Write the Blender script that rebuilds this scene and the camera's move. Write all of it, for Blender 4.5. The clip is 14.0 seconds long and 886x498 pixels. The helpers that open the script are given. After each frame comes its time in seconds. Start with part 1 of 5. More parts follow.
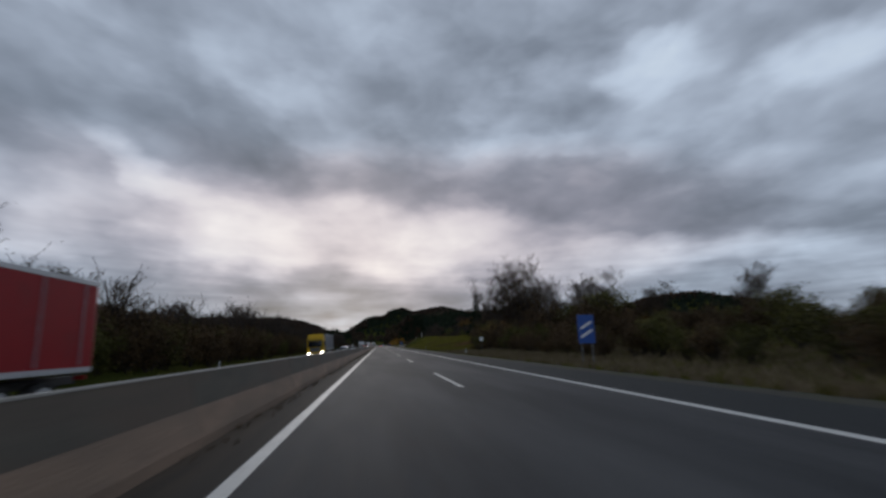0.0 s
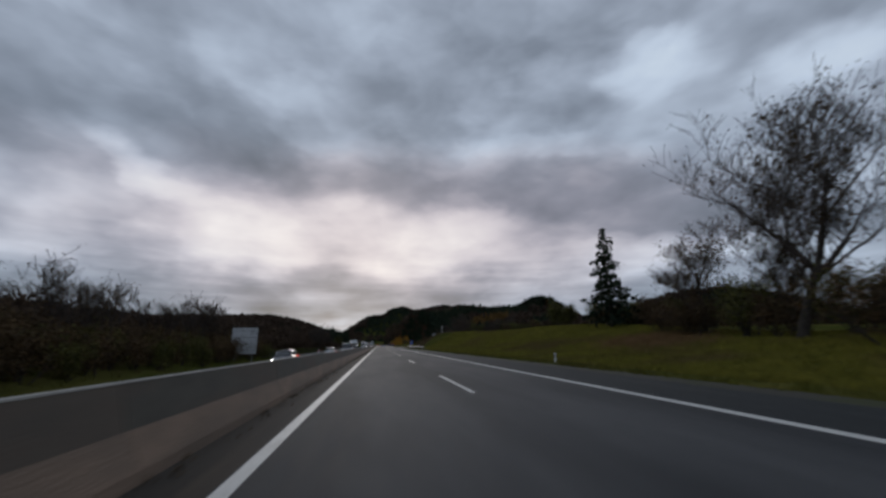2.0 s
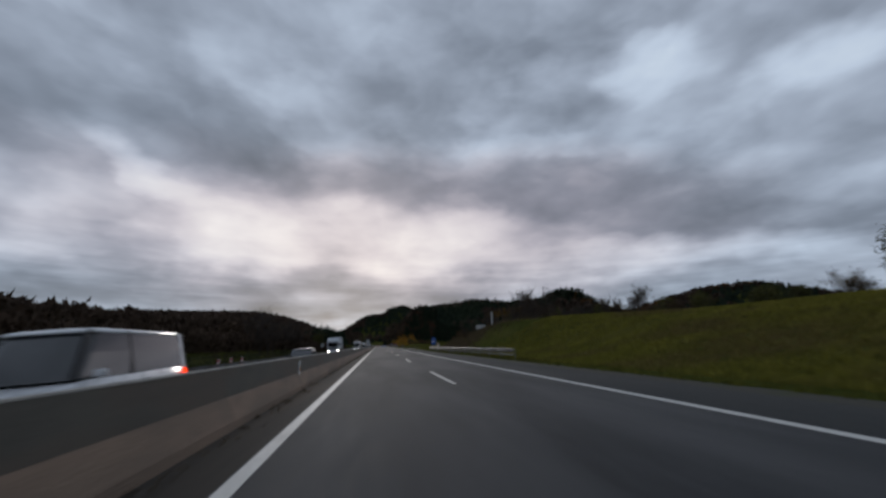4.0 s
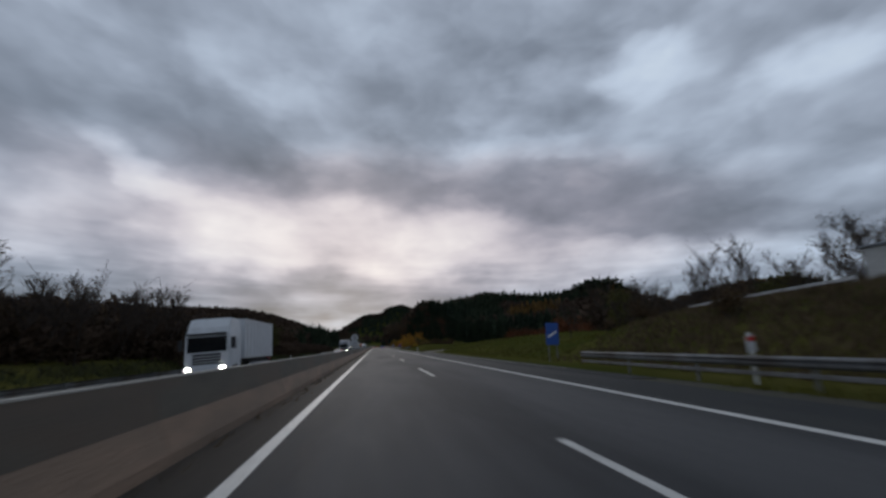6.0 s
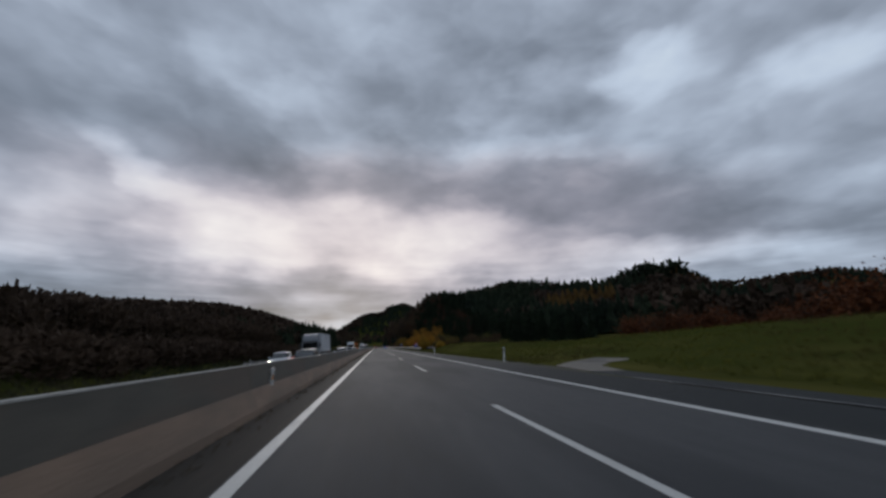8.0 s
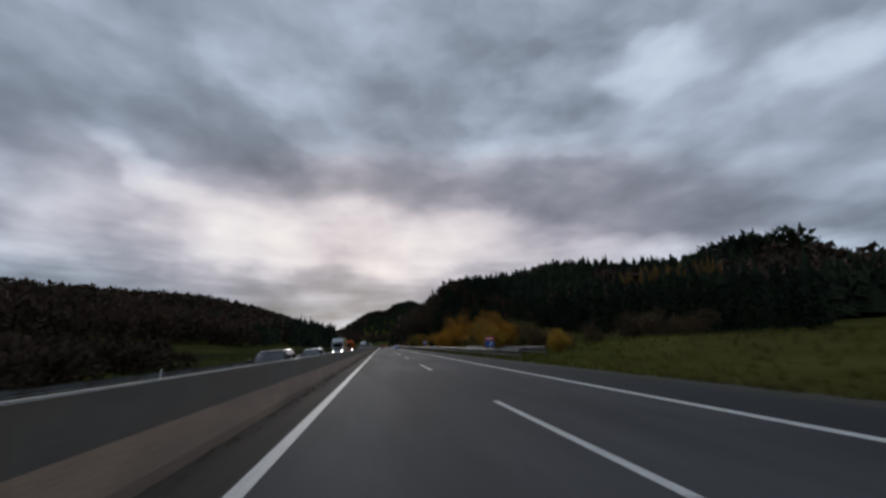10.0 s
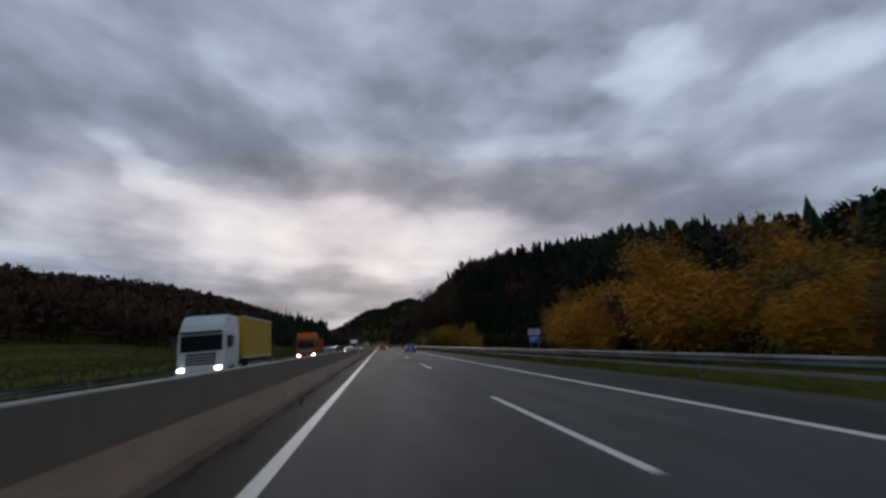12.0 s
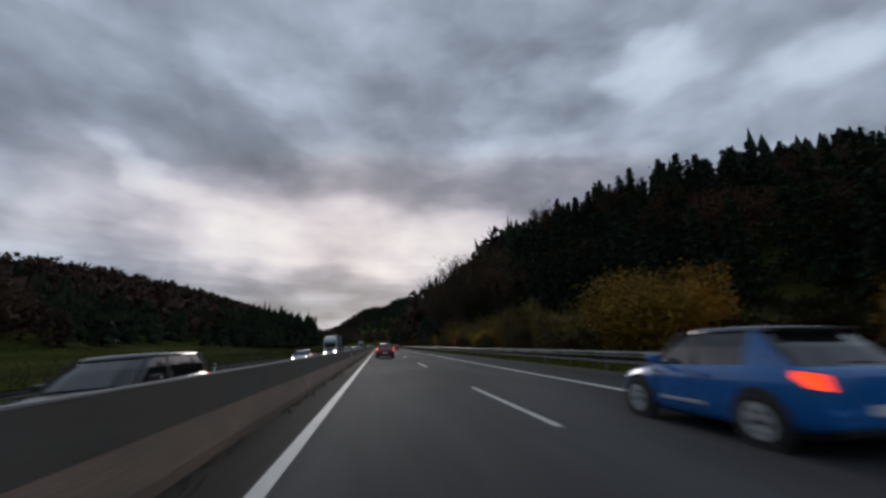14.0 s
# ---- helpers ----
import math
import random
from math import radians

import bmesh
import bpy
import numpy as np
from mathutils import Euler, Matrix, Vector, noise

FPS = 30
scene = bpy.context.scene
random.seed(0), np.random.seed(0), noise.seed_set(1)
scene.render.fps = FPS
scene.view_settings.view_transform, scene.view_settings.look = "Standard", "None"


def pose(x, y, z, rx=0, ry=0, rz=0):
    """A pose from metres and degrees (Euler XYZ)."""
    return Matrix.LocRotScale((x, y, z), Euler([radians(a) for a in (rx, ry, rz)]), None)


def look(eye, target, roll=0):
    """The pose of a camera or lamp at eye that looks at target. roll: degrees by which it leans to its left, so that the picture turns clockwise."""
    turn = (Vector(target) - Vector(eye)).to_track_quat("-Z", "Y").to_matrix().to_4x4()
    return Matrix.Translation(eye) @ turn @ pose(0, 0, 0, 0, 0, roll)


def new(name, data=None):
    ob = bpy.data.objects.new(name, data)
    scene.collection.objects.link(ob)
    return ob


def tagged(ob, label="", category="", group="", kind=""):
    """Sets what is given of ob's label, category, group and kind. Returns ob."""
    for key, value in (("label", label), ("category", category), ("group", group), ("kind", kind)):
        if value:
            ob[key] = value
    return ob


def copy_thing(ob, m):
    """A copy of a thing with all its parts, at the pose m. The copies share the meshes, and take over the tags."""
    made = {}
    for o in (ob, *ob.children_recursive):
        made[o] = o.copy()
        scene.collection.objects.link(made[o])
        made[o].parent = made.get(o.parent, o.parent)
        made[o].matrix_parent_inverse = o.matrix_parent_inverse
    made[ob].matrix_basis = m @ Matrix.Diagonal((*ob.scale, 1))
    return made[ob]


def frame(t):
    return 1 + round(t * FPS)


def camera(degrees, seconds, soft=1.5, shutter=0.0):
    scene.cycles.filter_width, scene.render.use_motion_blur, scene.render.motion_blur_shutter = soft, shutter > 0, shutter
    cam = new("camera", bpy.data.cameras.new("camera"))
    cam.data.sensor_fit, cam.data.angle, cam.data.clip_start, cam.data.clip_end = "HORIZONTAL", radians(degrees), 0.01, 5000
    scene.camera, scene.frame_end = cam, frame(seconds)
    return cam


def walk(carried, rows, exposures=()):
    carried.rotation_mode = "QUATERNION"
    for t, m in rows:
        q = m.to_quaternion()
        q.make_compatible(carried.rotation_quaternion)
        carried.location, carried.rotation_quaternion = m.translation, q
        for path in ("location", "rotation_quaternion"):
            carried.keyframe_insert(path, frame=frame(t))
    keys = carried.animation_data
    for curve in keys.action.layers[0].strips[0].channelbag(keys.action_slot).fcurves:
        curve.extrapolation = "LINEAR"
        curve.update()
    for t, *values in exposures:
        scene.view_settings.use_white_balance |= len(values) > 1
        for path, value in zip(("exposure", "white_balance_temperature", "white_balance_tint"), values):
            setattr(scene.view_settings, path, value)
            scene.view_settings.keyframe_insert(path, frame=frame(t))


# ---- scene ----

# ======== camera and its drive ========
cam = camera(95.0, 14.0, soft=2.8, shutter=0.2)
HEIGHT, LEAN = 1.228, -0.6
DRIVE = [  # seconds, sideways, along, yaw, pitch
    (0.0, 1.30, 0.0, -8.92, 13.20), (1.0, 1.30, 37.4, -8.92, 13.20), (2.0, 1.29, 73.5, -8.94, 13.20),
    (3.0, 1.27, 108.6, -8.96, 13.21), (5.0, 1.275, 176.8, -9.25, 13.32), (7.0, 1.28, 245.0, -9.50, 13.42),
    (8.0, 1.26, 279.5, -9.30, 13.40), (10.5, 1.175, 369.0, -8.50, 13.30), (12.5, 1.047, 440.0, -8.77, 13.25),
    (13.5, 1.017, 475.0, -8.84, 13.30), (14.0, 1.00, 492.0, -8.84, 13.30)]


def seat(x, y, yaw, pitch):
    a, b = radians(yaw), radians(pitch)
    way = Vector((-math.sin(a) * math.cos(b), math.cos(a) * math.cos(b), math.sin(b)))
    eye = Vector((x, y, HEIGHT))
    return look(eye, eye + way, LEAN)


walk(cam, [(t, seat(x, y, a, b)) for t, x, y, a, b in DRIVE])

# ======== world and sun ========
world = bpy.data.worlds.new("overcast_sky")
scene.world = world
world.use_nodes = True
WN, WL = world.node_tree.nodes, world.node_tree.links
WN.clear()


def wnode(kind, **sockets):
    n = WN.new(kind)
    for k, v in sockets.items():
        n.inputs[k].default_value = v
    return n


def wmath(op, a, b=None, c=None, clamp=False):
    n = WN.new("ShaderNodeMath")
    n.operation, n.use_clamp = op, clamp
    for i, v in enumerate((a, b, c)):
        if v is None:
            continue
        if isinstance(v, (int, float)):
            n.inputs[i].default_value = v
        else:
            WL.new(v, n.inputs[i])
    return n.outputs[0]


def wmix(fac, a, b, blend="MIX"):
    n = WN.new("ShaderNodeMix")
    n.data_type, n.blend_type = "RGBA", blend
    for i, v in ((0, fac), (6, a), (7, b)):
        if isinstance(v, (int, float)):
            n.inputs[i].default_value = v
        elif isinstance(v, tuple):
            n.inputs[i].default_value = (*v, 1)
        else:
            WL.new(v, n.inputs[i])
    return n.outputs[2]


SUN_UP, SUN_TURN = 14.0, 4.0   # degrees: height, and turn to the left of the road's line
tc = WN.new("ShaderNodeTexCoord")


def wvec(op, a, b=None, c=None):
    n = WN.new("ShaderNodeVectorMath")
    n.operation = op
    for i, v in enumerate((a, b, c)):
        if v is None:
            continue
        if isinstance(v, tuple):
            n.inputs[i].default_value = v
        else:
            WL.new(v, n.inputs[i])
    return n.outputs[0]


def wsplit(v):
    n = WN.new("ShaderNodeSeparateXYZ")
    WL.new(v, n.inputs[0])
    return n.outputs


def wsmooth(x, x0, x1, y0=0.0, y1=1.0):
    n = WN.new("ShaderNodeMapRange")
    n.interpolation_type = "SMOOTHSTEP"
    WL.new(x, n.inputs[0])
    for i, v in enumerate((x0, x1, y0, y1)):
        n.inputs[i + 1].default_value = v
    return n.outputs[0]


sx, sy, sz = wsplit(tc.outputs["Generated"])
# the cloud deck as a flat layer overhead: what is low in the sky is far off and drawn out flat
over = wmath("ADD", wmath("MAXIMUM", sz, 0.0), 0.16)
deck = WN.new("ShaderNodeCombineXYZ")
WL.new(wmath("DIVIDE", sx, over), deck.inputs[0])
WL.new(wmath("DIVIDE", sy, over), deck.inputs[1])


def cloud(scale, detail, rough, distort, shift, squash=(1, 1, 1)):
    mp = WN.new("ShaderNodeMapping")
    mp.inputs["Location"].default_value, mp.inputs["Scale"].default_value = shift, squash
    WL.new(deck.outputs[0], mp.inputs[0])
    n = wnode("ShaderNodeTexNoise", Scale=scale, Detail=detail, Roughness=rough, Distortion=distort)
    WL.new(mp.outputs[0], n.inputs["Vector"])
    return n


# ragged edges: the fields below are bent by the cloud's own billows
bend = wnode("ShaderNodeTexNoise", Scale=4.4, Detail=4.0, Roughness=0.48)
WL.new(wvec("MULTIPLY", tc.outputs["Generated"], (1.0, 1.0, 2.0)), bend.inputs["Vector"])
ragged = wvec("ADD", tc.outputs["Generated"], wvec("MULTIPLY_ADD", bend.outputs["Color"], (0.24, 0.24, 0.15), (-0.12, -0.12, -0.075)))
ux, uy, uz = wsplit(wvec("NORMALIZE", ragged))
AZ = wmath("MULTIPLY", wmath("ARCTAN2", ux, uy), 57.2958)
EL = wmath("MULTIPLY", wmath("ARCSINE", uz), 57.2958)


def field(az, el, wide, high, lean=0.0):
    """1 in the middle of a soft oval field of the sky, 0 at its edge; degrees, az to the right of the road's line."""
    c, s_ = math.cos(radians(lean)), math.sin(radians(lean))
    k = math.cos(radians(el))
    du, dv = wmath("MULTIPLY_ADD", AZ, k, -az * k), wmath("ADD", EL, -el)
    p = wmath("ADD", wmath("MULTIPLY", du, c / wide), wmath("MULTIPLY", dv, s_ / wide))
    q = wmath("ADD", wmath("MULTIPLY", dv, c / high), wmath("MULTIPLY", du, -s_ / high))
    return wsmooth(wmath("ADD", wmath("MULTIPLY", p, p), wmath("MULTIPLY", q, q)), 0.0, 2.4, 1.0, 0.0)


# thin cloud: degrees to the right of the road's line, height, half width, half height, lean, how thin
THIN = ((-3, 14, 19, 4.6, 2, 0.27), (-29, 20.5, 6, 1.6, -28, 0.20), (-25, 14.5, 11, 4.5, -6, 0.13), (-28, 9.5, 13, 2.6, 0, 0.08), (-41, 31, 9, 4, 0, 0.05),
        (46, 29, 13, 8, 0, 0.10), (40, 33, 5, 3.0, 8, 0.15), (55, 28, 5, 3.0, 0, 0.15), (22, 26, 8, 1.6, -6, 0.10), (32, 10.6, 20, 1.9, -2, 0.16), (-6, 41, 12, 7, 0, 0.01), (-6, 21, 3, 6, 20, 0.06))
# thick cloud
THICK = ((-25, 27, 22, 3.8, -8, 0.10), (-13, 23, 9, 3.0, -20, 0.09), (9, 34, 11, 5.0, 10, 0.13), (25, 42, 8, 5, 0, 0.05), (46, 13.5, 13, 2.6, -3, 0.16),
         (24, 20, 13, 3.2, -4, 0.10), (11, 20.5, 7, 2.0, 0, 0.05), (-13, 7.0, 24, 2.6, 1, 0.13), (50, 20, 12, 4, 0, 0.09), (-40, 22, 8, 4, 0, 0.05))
big = cloud(1.5, 4.0, 0.45, 0.3, (2.3, 0.9, 0.6)).outputs["Fac"]
fine = cloud(3.6, 3.0, 0.45, 0.2, (4.1, 2.2, 1), (1.0, 0.8, 1)).outputs["Fac"]
mass = wmath("ADD", wmath("MULTIPLY", wmath("ADD", big, -0.5), 0.34), wmath("MULTIPLY", wmath("ADD", fine, -0.5), 0.30))
mass = wmath("ADD", mass, wmath("MULTIPLY", wmath("ADD", bend.outputs["Fac"], -0.5), 0.46))
puff = wnode("ShaderNodeTexNoise", Scale=8.0, Detail=2.5, Roughness=0.5, Distortion=0.2)
WL.new(wvec("MULTIPLY", ragged, (1.0, 1.0, 1.7)), puff.inputs["Vector"])
mass = wmath("ADD", mass, wmath("MULTIPLY", wmath("ADD", puff.outputs["Fac"], -0.5), 0.24))
mass = wmath("ADD", mass, 0.52)
# long flat streaks low in the sky
bars = wnode("ShaderNodeTexNoise", Scale=1.6, Detail=5.0, Roughness=0.55)
WL.new(wvec("MULTIPLY", tc.outputs["Generated"], (1.0, 1.0, 17.0)), bars.inputs["Vector"])
mass = wmath("ADD", mass, wmath("MULTIPLY", wmath("ADD", bars.outputs["Fac"], -0.5), wsmooth(sz, 0.10, 0.30, 0.55, 0.0)))
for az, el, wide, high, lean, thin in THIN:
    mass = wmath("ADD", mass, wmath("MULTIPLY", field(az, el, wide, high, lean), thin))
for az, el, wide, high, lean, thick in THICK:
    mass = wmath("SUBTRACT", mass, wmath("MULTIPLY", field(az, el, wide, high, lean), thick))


def tones(stops):
    n = WN.new("ShaderNodeValToRGB")
    ramp = n.color_ramp
    ramp.elements[0].position, ramp.elements[0].color = stops[0][0], (*stops[0][1], 1)
    ramp.elements[1].position, ramp.elements[1].color = stops[-1][0], (*stops[-1][1], 1)
    for at, colour in stops[1:-1]:
        ramp.elements.new(at).color = (*colour, 1)
    WL.new(mass, n.inputs[0])
    return n.outputs[0]


cool = tones(((0.22, (0.130, 0.158, 0.200)), (0.40, (0.228, 0.268, 0.338)), (0.55, (0.360, 0.420, 0.522)), (0.74, (0.555, 0.650, 0.790)), (0.98, (0.80, 0.91, 1.0))))
rosy = tones(((0.22, (0.170, 0.180, 0.222)), (0.40, (0.282, 0.282, 0.342)), (0.55, (0.455, 0.430, 0.492)), (0.74, (0.700, 0.650, 0.695)), (0.98, (0.94, 0.89, 0.89))))
# the sun behind the cloud ahead: a pale, rosy stretch above the horizon
col = wmix(field(1, 15, 36, 9), cool, rosy)
sky = WN.new("ShaderNodeTexSky")
sky.sky_type, sky.sun_disc = "NISHITA", False
sky.sun_elevation, sky.sun_rotation = radians(SUN_UP), radians(-SUN_TURN)
blue = WN.new("ShaderNodeBackground")
blue.inputs[1].default_value = 0.05
WL.new(sky.outputs[0], blue.inputs[0])
veil = WN.new("ShaderNodeBackground")
WL.new(col, veil.inputs[0])
veil.inputs[1].default_value = 0.95
both = WN.new("ShaderNodeMixShader")
both.inputs[0].default_value = 0.93
WL.new(blue.outputs[0], both.inputs[1])
WL.new(veil.outputs[0], both.inputs[2])
out = WN.new("ShaderNodeOutputWorld")
WL.new(both.outputs[0], out.inputs[0])

sun = new("sun", bpy.data.lights.new("sun", "SUN"))
sun.data.energy, sun.data.angle, sun.data.color = 0.5, radians(14), (1.0, 0.92, 0.86)
a, e = radians(SUN_TURN), radians(SUN_UP)
sun.matrix_world = look((0, 0, 60), (60 * math.sin(a) * math.cos(e), -60 * math.cos(a) * math.cos(e), 60 - 60 * math.sin(e)))
scene.view_settings.exposure = 0.0


# ======== materials ========
def material(name, low_c, high_c, scale=1.0, rough=(0.7, 0.9), bump=0.0, bump_scale=None, metal=0.0, island=0.0, per_object=0.0,
             big_scale=None, big_colour=None, big_range=(0.5, 0.65), coat=0.0, stretch=(1, 1, 1), emit=None, transmission=0.0, gloss=0.5):
    """A surface with two scales of variation: fine grain, and broad stains towards big_colour."""
    m = bpy.data.materials.new(name)
    m.use_nodes = True
    n, l = m.node_tree.nodes, m.node_tree.links
    b = n["Principled BSDF"]
    co = n.new("ShaderNodeTexCoord")
    mp = n.new("ShaderNodeMapping")
    mp.inputs["Scale"].default_value = stretch
    l.new(co.outputs["Object"], mp.inputs[0])
    tex = n.new("ShaderNodeTexNoise")
    tex.inputs["Scale"].default_value, tex.inputs["Detail"].default_value, tex.inputs["Roughness"].default_value = scale, 6, 0.62
    l.new(mp.outputs[0], tex.inputs["Vector"])
    mix = n.new("ShaderNodeMix")
    mix.data_type = "RGBA"
    mix.inputs[6].default_value, mix.inputs[7].default_value = (*low_c, 1), (*high_c, 1)
    spread = n.new("ShaderNodeMapRange")
    spread.inputs[1].default_value, spread.inputs[2].default_value = 0.3, 0.7
    l.new(tex.outputs["Fac"], spread.inputs[0])
    l.new(spread.outputs[0], mix.inputs[0])
    colour = mix.outputs[2]
    if big_colour:
        bt = n.new("ShaderNodeTexNoise")
        bt.inputs["Scale"].default_value, bt.inputs["Detail"].default_value = big_scale, 4
        l.new(mp.outputs[0], bt.inputs["Vector"])
        br = n.new("ShaderNodeMapRange")
        br.inputs[1].default_value, br.inputs[2].default_value = big_range
        l.new(bt.outputs["Fac"], br.inputs[0])
        bm_ = n.new("ShaderNodeMix")
        bm_.data_type = "RGBA"
        bm_.inputs[7].default_value = (*big_colour, 1)
        l.new(br.outputs[0], bm_.inputs[0])
        l.new(colour, bm_.inputs[6])
        colour = bm_.outputs[2]
    for amount, node_kind, socket in ((island, "ShaderNodeNewGeometry", "Random Per Island"), (per_object, "ShaderNodeObjectInfo", "Random")):
        if amount:
            g = n.new(node_kind)
            r = n.new("ShaderNodeMapRange")
            r.inputs[3].default_value, r.inputs[4].default_value = 1 - amount, 1 + amount
            l.new(g.outputs[socket], r.inputs[0])
            hsv = n.new("ShaderNodeHueSaturation")
            l.new(r.outputs[0], hsv.inputs["Value"])
            l.new(colour, hsv.inputs["Color"])
            colour = hsv.outputs[0]
    l.new(colour, b.inputs["Base Color"])
    rr = n.new("ShaderNodeMapRange")
    rr.inputs[3].default_value, rr.inputs[4].default_value = rough
    l.new(tex.outputs["Fac"], rr.inputs[0])
    l.new(rr.outputs[0], b.inputs["Roughness"])
    b.inputs["Metallic"].default_value = metal
    b.inputs["Specular IOR Level"].default_value = gloss
    b.inputs["Coat Weight"].default_value = coat
    b.inputs["Transmission Weight"].default_value = transmission
    if bump:
        bp = n.new("ShaderNodeBump")
        bp.inputs["Strength"].default_value = bump
        bp.inputs["Distance"].default_value = 0.02
        src = tex
        if bump_scale:
            src = n.new("ShaderNodeTexNoise")
            src.inputs["Scale"].default_value, src.inputs["Detail"].default_value = bump_scale, 5
            l.new(mp.outputs[0], src.inputs["Vector"])
        l.new(src.outputs["Fac"], bp.inputs["Height"])
        l.new(bp.outputs[0], b.inputs["Normal"])
    if emit:
        b.inputs["Emission Color"].default_value, b.inputs["Emission Strength"].default_value = (*emit[0], 1), emit[1]
    return m


